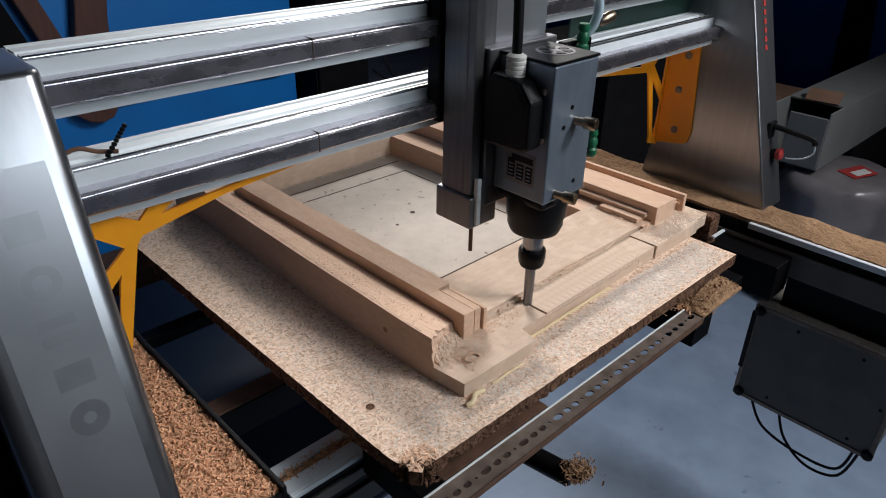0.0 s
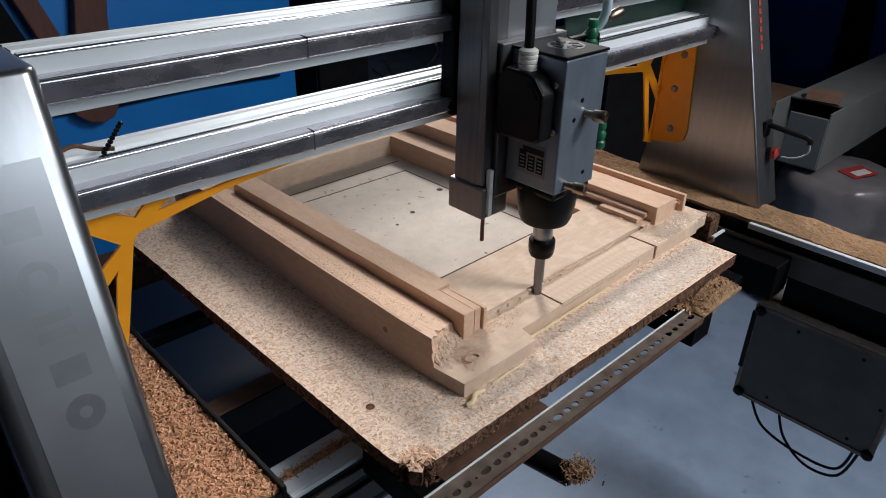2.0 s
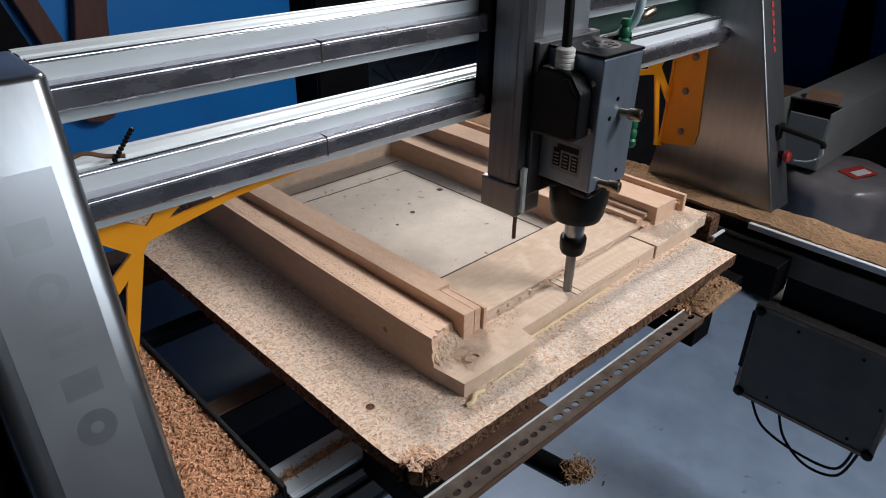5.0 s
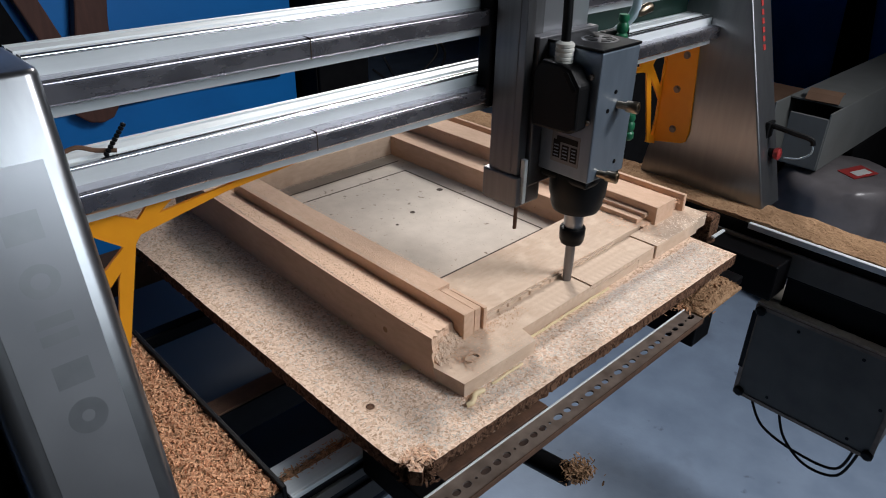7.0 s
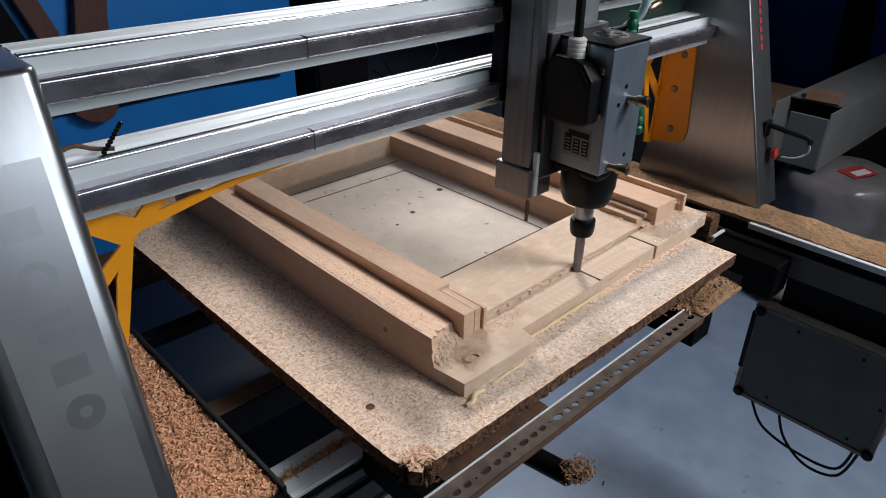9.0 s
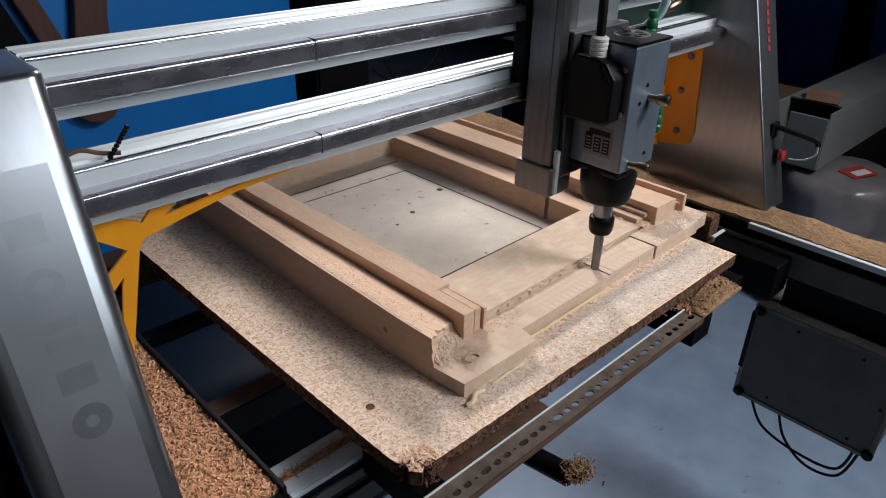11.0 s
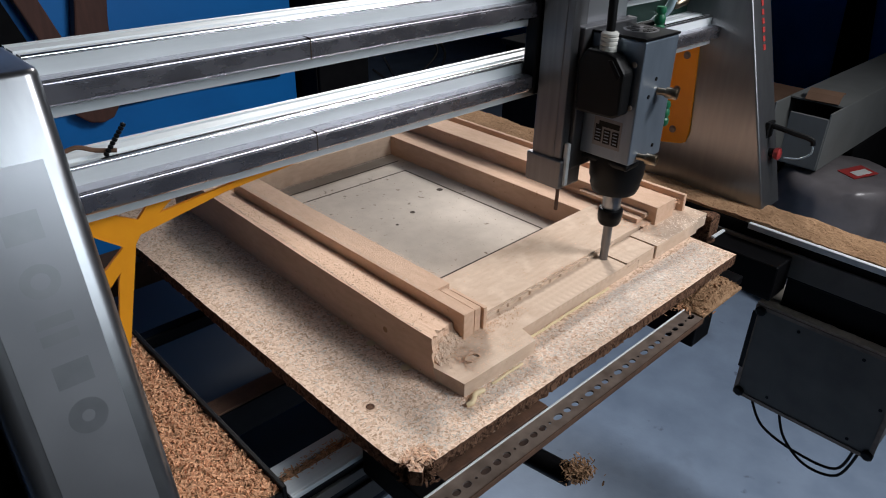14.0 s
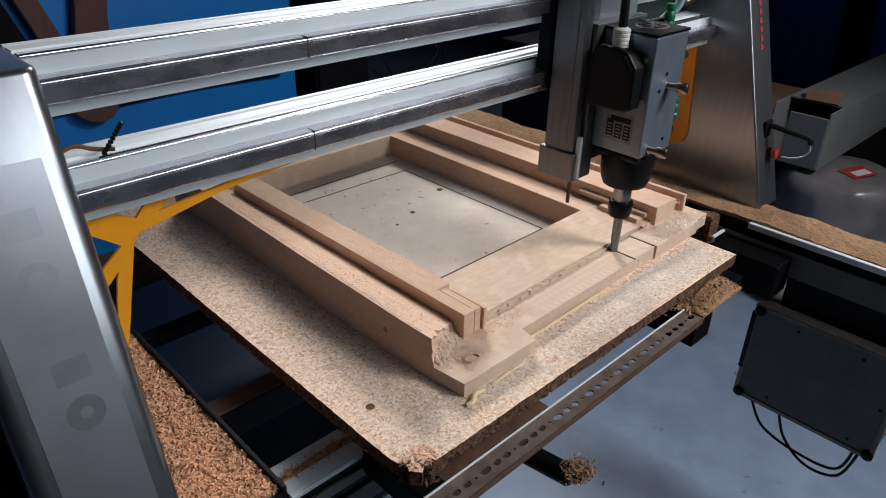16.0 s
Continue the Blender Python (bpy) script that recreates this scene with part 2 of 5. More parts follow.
def prism(points, axis, lo, hi, bevel=0.0):
    """A polygon in the plane across axis, drawn out from lo to hi."""
    bm = bmesh.new()
    k = "xyz".index(axis)

    def full(p, v):
        q = list(p)
        q.insert(k, v)
        return q
    a = [bm.verts.new(full(p, lo)) for p in points]
    b = [bm.verts.new(full(p, hi)) for p in points]
    n = len(points)
    bm.faces.new(a)
    bm.faces.new(b[::-1])
    for i in range(n):
        bm.faces.new((a[i], a[(i + 1) % n], b[(i + 1) % n], b[i]))
    bmesh.ops.recalc_face_normals(bm, faces=bm.faces)
    if bevel:
        bmesh.ops.bevel(bm, geom=bm.edges[:], offset=bevel, segments=2, affect="EDGES", profile=0.5)
    return bm


def lathe(profile, at=(0, 0, 0), axis=(0, 0, 1), segs=24):
    """Rings of (radius, height) turned round axis at a place; closed at the ends."""
    bm = bmesh.new()
    rot = Vector((0, 0, 1)).rotation_difference(Vector(axis)).to_matrix()
    rings = []
    for r, h in profile:
        ring = []
        for i in range(segs):
            a = 2 * math.pi * i / segs
            ring.append(bm.verts.new(rot @ Vector((r * math.cos(a), r * math.sin(a), h)) + Vector(at)))
        rings.append(ring)
    for p, q in zip(rings, rings[1:]):
        for i in range(segs):
            bm.faces.new((p[i], p[(i + 1) % segs], q[(i + 1) % segs], q[i]))
    bm.faces.new(rings[0][::-1])
    bm.faces.new(rings[-1])
    return bm


def tube(points, r, segs=8, steps=6):
    """A round cable through points, smoothed."""
    pts = [Vector(p) for p in points]
    path = []
    for i in range(len(pts) - 1):
        p0, p1, p2, p3 = pts[max(i - 1, 0)], pts[i], pts[i + 1], pts[min(i + 2, len(pts) - 1)]
        for s in range(steps):
            t = s / steps
            path.append(0.5 * ((2 * p1) + (p2 - p0) * t + (2 * p0 - 5 * p1 + 4 * p2 - p3) * t * t + (3 * p1 - p0 - 3 * p2 + p3) * t ** 3))
    path.append(pts[-1])
    bm = bmesh.new()
    rings = []
    for i, c in enumerate(path):
        d = (path[min(i + 1, len(path) - 1)] - path[max(i - 1, 0)]).normalized()
        u = d.orthogonal().normalized() if not rings else (last - d * last.dot(d)).normalized()
        last = u
        v = d.cross(u)
        rings.append([bm.verts.new(c + r * (math.cos(a) * u + math.sin(a) * v)) for a in (2 * math.pi * k / segs for k in range(segs))])
    for p, q in zip(rings, rings[1:]):
        for i in range(segs):
            bm.faces.new((p[i], p[(i + 1) % segs], q[(i + 1) % segs], q[i]))
    bm.faces.new(rings[0][::-1])
    bm.faces.new(rings[-1])
    return bm


def plate(outer, holes, axis, lo, hi):
    """A flat plate with openings cut through it."""
    bm = bmesh.new()
    k = "xyz".index(axis)

    def full(p, v):
        c = list(p)
        c.insert(k, v)
        return c
    sides = []
    for v in (lo, hi):
        edges, loops = [], []
        for loop in (outer, *holes):
            vs = [bm.verts.new(full(p, v)) for p in loop]
            edges += [bm.edges.new((vs[i], vs[(i + 1) % len(vs)])) for i in range(len(vs))]
            loops.append(vs)
        bmesh.ops.triangle_fill(bm, use_beauty=True, edges=edges)
        sides.append(loops)
    for a, b in zip(*sides):
        for i in range(len(a)):
            j = (i + 1) % len(a)
            bm.faces.new((a[i], a[j], b[j], b[i]))
    return bm


def shavings(name, n, place, lo, hi, label, seed, material=None, flat=1.0):
    """Many small curled shavings; place(rng) gives where each lies."""
    rng = random.Random(seed)
    verts, faces = [], []
    for _ in range(n):
        c = Vector(place(rng))
        ln, w = rng.uniform(lo, hi), rng.uniform(0.16, 0.38)
        m = Euler((rng.gauss(0, 0.5 * flat), rng.gauss(0, 0.5 * flat), rng.uniform(0, 6.28))).to_matrix()
        curl = rng.uniform(-0.5, 0.9) * flat
        k = len(verts)
        for s in (-1, -0.33, 0.33, 1):
            x, z = s * ln / 2, curl * ln * 0.35 * (1 - s * s) + 0.1 * ln * flat
            for e in (-0.5, 0.5):
                verts.append(c + m @ Vector((x, e * w * ln * (1 - 0.35 * s * s), z)))
        for q in range(3):
            faces.append((k + 2 * q, k + 2 * q + 2, k + 2 * q + 3, k + 2 * q + 1))
    me = bpy.data.meshes.new(name)
    me.from_pydata(verts, [], faces)
    me.materials.append(material or M_CHIPS)
    return tagged(new(name, me), label, "wood shavings", kind="stuff")


def heightfield(x0, x1, y0, y1, nx, ny, fn, floor):
    """A closed lump whose top follows fn(x, y) over a rectangle, down to floor."""
    bm = bmesh.new()
    g = [[bm.verts.new((x0 + (x1 - x0) * i / nx, y0 + (y1 - y0) * j / ny, fn(x0 + (x1 - x0) * i / nx, y0 + (y1 - y0) * j / ny)))
          for j in range(ny + 1)] for i in range(nx + 1)]
    for i in range(nx):
        for j in range(ny):
            bm.faces.new((g[i][j], g[i + 1][j], g[i + 1][j + 1], g[i][j + 1]))
    rim = [g[i][0] for i in range(nx + 1)] + [g[nx][j] for j in range(1, ny + 1)] + \
          [g[i][ny] for i in range(nx - 1, -1, -1)] + [g[0][j] for j in range(ny - 1, 0, -1)]
    low = [bm.verts.new((v.co.x, v.co.y, floor)) for v in rim]
    for i in range(len(rim)):
        j = (i + 1) % len(rim)
        bm.faces.new((rim[i], rim[j], low[j], low[i]))
    bm.faces.new(low)
    return bm


# ---- the room ----
FLOOR_Z = -0.6


def room():
    tagged(part("floor", box(-2.5, 3.4, -2.2, 3.4, FLOOR_Z - 0.1, FLOOR_Z), M_FLOOR), "smooth blue-grey painted concrete workshop floor", "floor", kind="structure")
    tagged(part("wall_back", box(-2.5, 3.4, 3.4, 3.5, FLOOR_Z, 2.3), M_WALL), "dark workshop back wall in shadow", "wall", kind="structure")
    # unseen pale piece, added so the right post's front reflects something bright
    tagged(part("wall_right_near", box(3.4, 3.5, -2.2, -0.2, FLOOR_Z, 2.3), M_PALE), "unseen pale plastered wall reflected in the steel posts", "wall", kind="structure")
    tagged(part("wall_right", box(3.4, 3.5, -0.2, 3.5, FLOOR_Z, 2.3), M_NAVY), "navy blue painted sheet wall in dim light", "wall", kind="structure")
    tagged(part("wall_left", box(-2.6, -2.5, -2.2, 3.5, FLOOR_Z, 2.3), M_WALL), "dark workshop side wall", "wall", kind="structure")
    tagged(part("wall_front", box(-2.5, 3.4, -2.3, -2.2, FLOOR_Z, 2.3), M_PLASTER), "unseen pale plastered wall reflected in the steel posts", "wall", kind="structure")
    tagged(part("ceiling", box(-2.6, 3.5, -2.3, 3.5, 2.3, 2.4), M_WALL), "dark workshop ceiling", "ceiling", kind="structure")
    # blue partition with brown timber straps behind the machine
    sheet = tagged(part("partition", box(-1.6, 0.86, 1.5, 1.53, FLOOR_Z, 1.6), M_BLUE), "blue painted sheet partition behind the machine", "wall", kind="structure")
    return sheet


room()


def timber_straps():
    for pts in ([(0.098, 0.32), (0.145, 0.32), (0.285, -0.06), (0.235, -0.06)],
                [(0.305, 0.30), (0.372, 0.30), (0.343, 0.10), (0.328, -0.105), (0.312, -0.128), (0.285, -0.136), (0.255, -0.130), (0.225, -0.105), (0.268, 0.10)]):
        tagged(part("timber_strap", prism(pts, "y", 1.46, 1.495, 0.004), M_BROWN), "dark brown timber strap fixed on the blue partition", "timber strap", group="straps on the partition")

    # flat black patch over the partition, left of the straps
    o = part("dark_board", prism([(-0.05, 0.32), (0.072, 0.32), (0.165, 0.065), (0.165, -0.02), (-0.05, -0.02)], "y", 1.45, 1.458, 0.002), M_MATTE)
    tagged(o, "flat black patch in front of the blue partition", "board")


timber_straps()

# ---- machine bed ----
BOARD_TURN, WORK_TURN = 0.38, 0.70


def slab_ring(x0, x1, y0, y1, hx0, hx1, hy0, hy1, z0, z1):
    """A slab with a rectangular hole."""
    return join(box(x0, hx0, y0, y1, z0, z1), box(hx1, x1, y0, y1, z0, z1), box(hx0, hx1, y0, hy0, z0, z1), box(hx0, hx1, hy1, y1, z0, z1))


def spoil_board():
    """The rough chipboard with a broken near corner and crumbled edges."""
    rng = random.Random(3)
    w, d, t = 0.56, 0.66, 0.0150
    outline = []

    def edge(a, b, n, amp):
        a, b = Vector(a), Vector(b)
        nrm = Vector((b.y - a.y, a.x - b.x)).normalized()
        for i in range(n):
            p = a.lerp(b, i / n) - nrm * abs(rng.gauss(0, amp)) * (0 if i == 0 else 1)
            outline.append(p)
    edge((0.022, 0.006), (w, 0), 150, 0.00045)
    edge((w, 0), (w, d), 20, 0.0004)
    edge((w, d), (0, d), 4, 0.0)
    edge((0, d), (0, 0.030), 140, 0.00045)
    for p in ((0.002, 0.026), (0.006, 0.020), (0.004, 0.012), (0.010, 0.004), (0.016, 0.008)):
        outline.append(Vector(p))
    hole = [(0.185, 0.195), (0.185, 0.590), (0.4795, 0.590), (0.4795, 0.195)]
    bm = bmesh.new()
    top = [bm.verts.new((p.x, p.y, 0)) for p in outline]
    low = []
    for p in outline:
        q = p + Vector((rng.gauss(0, 0.0005), rng.gauss(0, 0.0005)))
        low.append(bm.verts.new((q.x, q.y, -t + rng.gauss(0, 0.0006))))
    mid = []
    for p in outline:
        inward = (Vector((w / 2, d / 2)) - p).normalized() * abs(rng.gauss(0, 0.0004))
        mid.append(bm.verts.new((p.x + inward.x, p.y + inward.y, -t * rng.uniform(0.42, 0.52))))
    n = len(outline)
    for i in range(n):
        j = (i + 1) % n
        bm.faces.new((top[i], top[j], mid[j], mid[i]))
        bm.faces.new((mid[i], mid[j], low[j], low[i]))
    bm.faces.new(low[::-1])
    rim = [bm.edges.get((top[i], top[(i + 1) % n])) for i in range(n)]
    hv = [bm.verts.new((x, y, 0)) for x, y in hole]
    hb = [bm.verts.new((x, y, -0.0118)) for x, y in hole]
    he = [bm.edges.new((hv[i], hv[(i + 1) % 4])) for i in range(4)]
    bmesh.ops.triangle_fill(bm, use_beauty=True, edges=rim + he)
    for i in range(4):
        bm.faces.new((hv[i], hv[(i + 1) % 4], hb[(i + 1) % 4], hb[i]))
    bm.faces.new(hb)
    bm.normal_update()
    # side faces take the edge material, with shade in its colour
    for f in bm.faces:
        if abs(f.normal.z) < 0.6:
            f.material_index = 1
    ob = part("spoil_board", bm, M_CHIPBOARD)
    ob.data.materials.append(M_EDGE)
    ob.matrix_world = pose(0, 0, 0, 0, 0, BOARD_TURN)
    tagged(ob, "rough pale chipboard spoil board with crumbled edges and a broken corner", "chipboard")
    # smooth floor of the pocket with fine routed lines
    part("pocket_floor", box(0.186, 0.4785, 0.196, 0.589, -0.0116, -0.0112), M_FACE, ob, "smooth beige board face inside the pocket")
    return ob


board = spoil_board()


def routed_line(a, b, width=0.0023, z=-0.0110):
    a, b = Vector(a), Vector(b)
    d = (b - a).normalized()
    nrm = Vector((-d.y, d.x)) * width / 2
    return prism([(a + nrm)[:], (b + nrm)[:], (b - nrm)[:], (a - nrm)[:]], "z", z - 0.0006, z)


def pocket_marks():
    """Routed lines and drilled holes in the pocket's floor."""
    for a, b in (((0.4444, 0.5172), (0.4476, 0.2292)), ((0.4444, 0.5172), (0.20, 0.5235)), ((0.4641, 0.557), (0.20, 0.558)), ((0.4476, 0.2292), (0.20, 0.2285))):
        part("routed_line", routed_line(a, b), M_GROOVE, board, "thin dark routed line")
    for x, y, r in ((0.3469, 0.3905, 0.0040), (0.3039, 0.3749, 0.0024), (0.4329, 0.4227, 0.0052)):
        part("drilled_hole", lathe([(r, -0.0116), (r * 0.98, -0.0110), (r * 0.2, -0.0111)], (x, y, 0), segs=14), M_GROOVE, board, "dark drilled hole")


pocket_marks()

Z_CUT, Z_UNCUT, Z_RIM = 0.0159, 0.0175, 0.0222
STEP, X_START = 0.00918, 0.2489 - 0.0055 + 0.0046 + 0.0013


def rail_edge(y):
    """Where the outer rail's outer top edge lies: its x and z for a y."""
    for (y0, xa, za), (y1, xb, zb) in zip(RAIL_LINE, RAIL_LINE[1:]):
        if y <= y1:
            f = max((y - y0) / (y1 - y0), 0.0)
            return xa + (xb - xa) * f, za + (zb - za) * f
    return xb, zb


RAIL_LINE = ((0.045, 0.1010, 0.0480), (0.085, 0.0968, 0.0483), (0.12, 0.0952, 0.0490), (0.20, 0.0948, 0.0510), (0.27, 0.0955, 0.0508), (0.36, 0.0985, 0.0496), (0.60, 0.1035, 0.0496))


def rail_top(x, y):
    x0, z0 = rail_edge(y)
    return z0 + (0.030 - z0) * (x - x0) / (0.1504 - x0)


def rail_ring(y, ns, nv):
    x0, z0 = rail_edge(y)
    pts = [(x0, y, z0 * b / nv) for b in range(nv + 1)]
    pts += [(x0 + (0.1504 - x0) * a / ns, y, z0 + (0.030 - z0) * a / ns) for a in range(1, ns + 1)]
    pts += [(0.1504, y, 0.030 * b / nv) for b in range(nv - 1, -1, -1)]
    pts += [(x0 + (0.1504 - x0) * a / ns, y, 0.0) for a in range(ns - 1, 0, -1)]
    return pts


def crumble(x, y):
    """Loose fibres sloping from the torn rail end down to the routed floor."""
    t = min(max((y - 0.070 - 0.3 * (x - 0.1035)) / 0.030, 0), 1)
    lump = 0.0026 * noise.noise(Vector((x * 240, y * 240, 1.0))) + 0.0016 * noise.noise(Vector((x * 640, y * 640, 4.0)))
    return 0.0150 + 0.014 * t * t + lump * min(1, 4 * t)


def workpiece():
    """The glued-up timber frame: stepped rails along y at both sides, the near strip with the routed channel, the far rail."""
    w = thing("pine_workpiece", "pale pine frame with stepped rails and a routed channel", "workpiece", pose(0, 0, 0, 0, 0, WORK_TURN))
    rng = random.Random(8)
    # outer left rail: plumb outer side, top falling towards the inner rail, torn near end
    bm = bmesh.new()
    ns, nv = 14, 10
    stations = (0.60, 0.52, 0.44, 0.36, 0.30, 0.25, 0.20, 0.16, 0.135, 0.118)
    rings = []
    for y in stations:
        rings.append([bm.verts.new(p) for p in rail_ring(y, ns, nv)])
    # the torn end: a rough grid closed onto a ring of its own
    grid = []
    for a in range(ns + 1):
        col = []
        for b in range(nv + 1):
            u, v = a / ns, b / nv
            y = 0.0845 + 0.026 * u ** 0.8 - 0.006 * (1 - v) ** 2
            rough = 1.0 if 0.25 < v else 0.3
            y += rough * (0.0048 * noise.noise(Vector((u * 7, v * 6, 2.0))) + 0.0022 * noise.noise(Vector((u * 21, v * 17, 5.0))))
            x0, z0 = rail_edge(y)
            x = x0 + (0.1504 - x0) * u
            z = v * (z0 + (0.030 - z0) * u) - (0.0012 * abs(noise.noise(Vector((u * 9, y * 300, 1.0)))) if v == 1 else 0)
            col.append(bm.verts.new((x, y, z)))
        grid.append(col)
    for a in range(ns):
        for b in range(nv):
            bm.faces.new((grid[a][b], grid[a + 1][b], grid[a + 1][b + 1], grid[a][b + 1]))
    rim = [grid[0][b] for b in range(nv + 1)] + [grid[a][nv] for a in range(1, ns + 1)] + [grid[ns][b] for b in range(nv - 1, -1, -1)] + [grid[a][0] for a in range(ns - 1, 0, -1)]
    rings.append(rim)
    n = len(rim)
    for p, q in zip(rings, rings[1:]):
        for k in range(n):
            bm.faces.new((p[k], p[(k + 1) % n], q[(k + 1) % n], q[k]))
    bm.faces.new(rings[0])
    part("outer_rail", bm, M_WOOD, w, "pine rail with a plumb side and a torn end")
    part("crumbled_end", heightfield(0.1035, 0.1495, 0.066, 0.112, 40, 40, crumble, 0.002), M_WOOD_X, w, "crumbled broken end with loose fibres")
    part("knot", lathe([(0.0036, 0.0), (0.0030, 0.0003), (0.001, 0.0002)], (rail_edge(0.150)[0] + 0.0001, 0.150, 0.026), (-1, 0, 0), 14), M_TAN, w, "dark knot in the wood")
    part("inner_rail", box(0.1506, 0.1835, 0.1475, 0.5385, -0.0, 0.0450, 0.0006), M_WOOD, w)
    part("rail_fin", box(0.1506, 0.1655, 0.0940, 0.1476, 0.0, 0.0450, 0.0005), M_WOOD, w, "wooden fin at the rail's near end")
    part("rail_fin", box(0.1680, 0.1765, 0.0955, 0.1476, 0.0, 0.0430, 0.0004), M_WOOD, w, "wooden fin at the rail's near end")
    part("rail_fin", box(0.1788, 0.1832, 0.0930, 0.1420, 0.0, 0.0415, 0.0004), M_WOOD, w, "wooden fin at the rail's near end")
    # near tab and routed floor already cut
    tab = [(0.1014, 0.0448), (0.2034, 0.0436), (0.2065, 0.0560), (0.2085, 0.0655), (X_START, 0.0652), (X_START, 0.1035), (0.0962, 0.1035), (0.0972, 0.085)]
    part("routed_floor", prism(tab, "z", 0.0, Z_CUT), M_WOOD_X, w, "freshly routed pale wood floor")
    x_end = X_START + 20 * STEP
    part("channel_bed", box(X_START, x_end, 0.0656, 0.1035, 0.0, Z_CUT - 0.0055), M_WOOD_X, w)
    part("front_strip_end", box(x_end, 0.4685, 0.0652, 0.1035, 0.0, Z_UNCUT, 0.0003), M_WOOD_X, w)
    part("joined_end_piece", box(0.4702, 0.5775, 0.0630, 0.1035, 0.0, 0.0185, 0.0005), M_WOOD_X, w, "pale end piece butted against the strip")
    part("end_side_piece", box(0.5778, 0.609, 0.067, 0.118, 0.0, 0.0182, 0.0005), M_WOOD_X, w)
    part("rim_strip", box(0.1840, 0.5195, 0.1062, 0.1870, 0.0, Z_RIM, 0.0004), M_WOOD_X, w, "pale strip with a scalloped routed edge")
    part("right_rim", box(0.4785, 0.5195, 0.1870, 0.62, -0.0115, Z_RIM, 0.0004), M_WOOD, w)
    part("far_rail", box(0.10, 0.4785, 0.5870, 0.62, -0.0115, Z_RIM, 0.0005), M_WOOD_X, w)
    # outer right rail in two ridges with a groove between
    part("ridge", box(0.5198, 0.566, 0.0965, 0.62, 0.0, 0.0442, 0.0006), M_WOOD, w)
    part("groove_floor", box(0.566, 0.588, 0.104, 0.62, 0.0, 0.034, 0.0003), M_WOOD, w)
    part("ridge", box(0.588, 0.5945, 0.094, 0.62, 0.0, 0.0425, 0.0005), M_WOOD, w)
    part("step", box(0.4995, 0.5196, 0.112, 0.172, Z_RIM, 0.0285, 0.0004), M_WOOD, w)
    part("step", box(0.511, 0.5196, 0.108, 0.215, 0.0285, 0.0335, 0.0004), M_WOOD, w)
    part("edge_stub", box(0.4996, 0.5196, 0.1020, 0.1062, 0.0, Z_RIM - 0.0004), M_WOOD, w)
    part("channel_edge", box(X_START - 0.06, x_end, 0.10355, 0.1061, 0.0, (Z_CUT + 2 * Z_RIM) / 3), M_WOOD_X, w)
    # scallops between two passes
    for k in range(15):
        x = X_START - 0.058 + 2 * k * STEP + 0.0026
        if x > x_end:
            continue
        pts = [(-0.0066, 0.0026), (-0.0040, 0.0012), (-0.0022, -0.0006), (-0.0008, -0.0020), (0.0008, -0.0022), (0.0020, -0.0008), (0.0040, 0.0012), (0.0062, 0.0026)]
        pts = [(x + a + rng.gauss(0, 0.0005), 0.1045 + b + rng.gauss(0, 0.0005)) for a, b in pts]
        part("scallop", prism(pts, "z", 0.004, Z_RIM - 0.0008 - abs(rng.gauss(0, 0.0012)), 0.0004), M_WOOD_X, w)
    return w


work = workpiece()


def pass_strips():
    """The wood under the cutter, one strip a pass; each is lowered as the cutter takes it down."""
    made = []
    for k in range(20):
        ob = part("channel_strip", box(0.0, STEP, 0.0652, 0.1035, -0.0052, 0.0), M_WOOD_X, work, "narrow strip of pine under the cutter")
        ob.matrix_basis = pose(X_START + k * STEP, 0, Z_UNCUT)
        made.append(ob)
    return made


strips = pass_strips()


def glue_beads():
    rng = random.Random(4)
    for x0, x1, y in ((0.212, 0.365, 0.0640), (0.135, 0.180, 0.0415)):
        pts = [(x0 + (x1 - x0) * i / 14, y - 0.001 - abs(rng.gauss(0, 0.0008)), 0.0006 + abs(rng.gauss(0, 0.0004))) for i in range(15)]
        ob = part("glue_bead", tube(pts, 0.0015, 8, 3), M_GLUE, smooth=True)
        ob.matrix_world = pose(0, 0, 0, 0, 0, WORK_TURN)
        tagged(ob, "dried pale yellow glue squeezed out along the joint", "glue", group="glue beads")
    ob = part("glue_bead", tube([(0.094, 0.036, 0.0015), (0.0985, 0.034, 0.0025), (0.104, 0.0365, 0.0025), (0.110, 0.0405, 0.002), (0.122, 0.0405, 0.0005)], 0.0027, 10, 5), M_GLUE, smooth=True)
    tagged(ob, "thick dried pale yellow glue drop at the corner", "glue", group="glue beads")
    for x, y, r in ((0.0945, 0.219, 0.0040), (0.0940, 0.171, 0.0052), (0.0945, 0.117, 0.0052), (0.097, 0.33, 0.003)):
        o = part("glue_drop", lathe([(r, 0.0), (r * 0.85, r * 0.2), (r * 0.5, r * 0.32), (r * 0.1, r * 0.36)], (x - 0.004, y, 0.0), segs=12), M_GLUE, smooth=True)
        tagged(o, "small dried glue drop on the chipboard", "glue", group="glue drops")
    o = part("bore_hole", lathe([(0.0042, 0.0002), (0.0036, 0.0004), (0.001, 0.0003)], (0.0292, 0.0950, 0.0), segs=16), M_EDGE, board, "shallow bored hole in the board")


glue_beads()


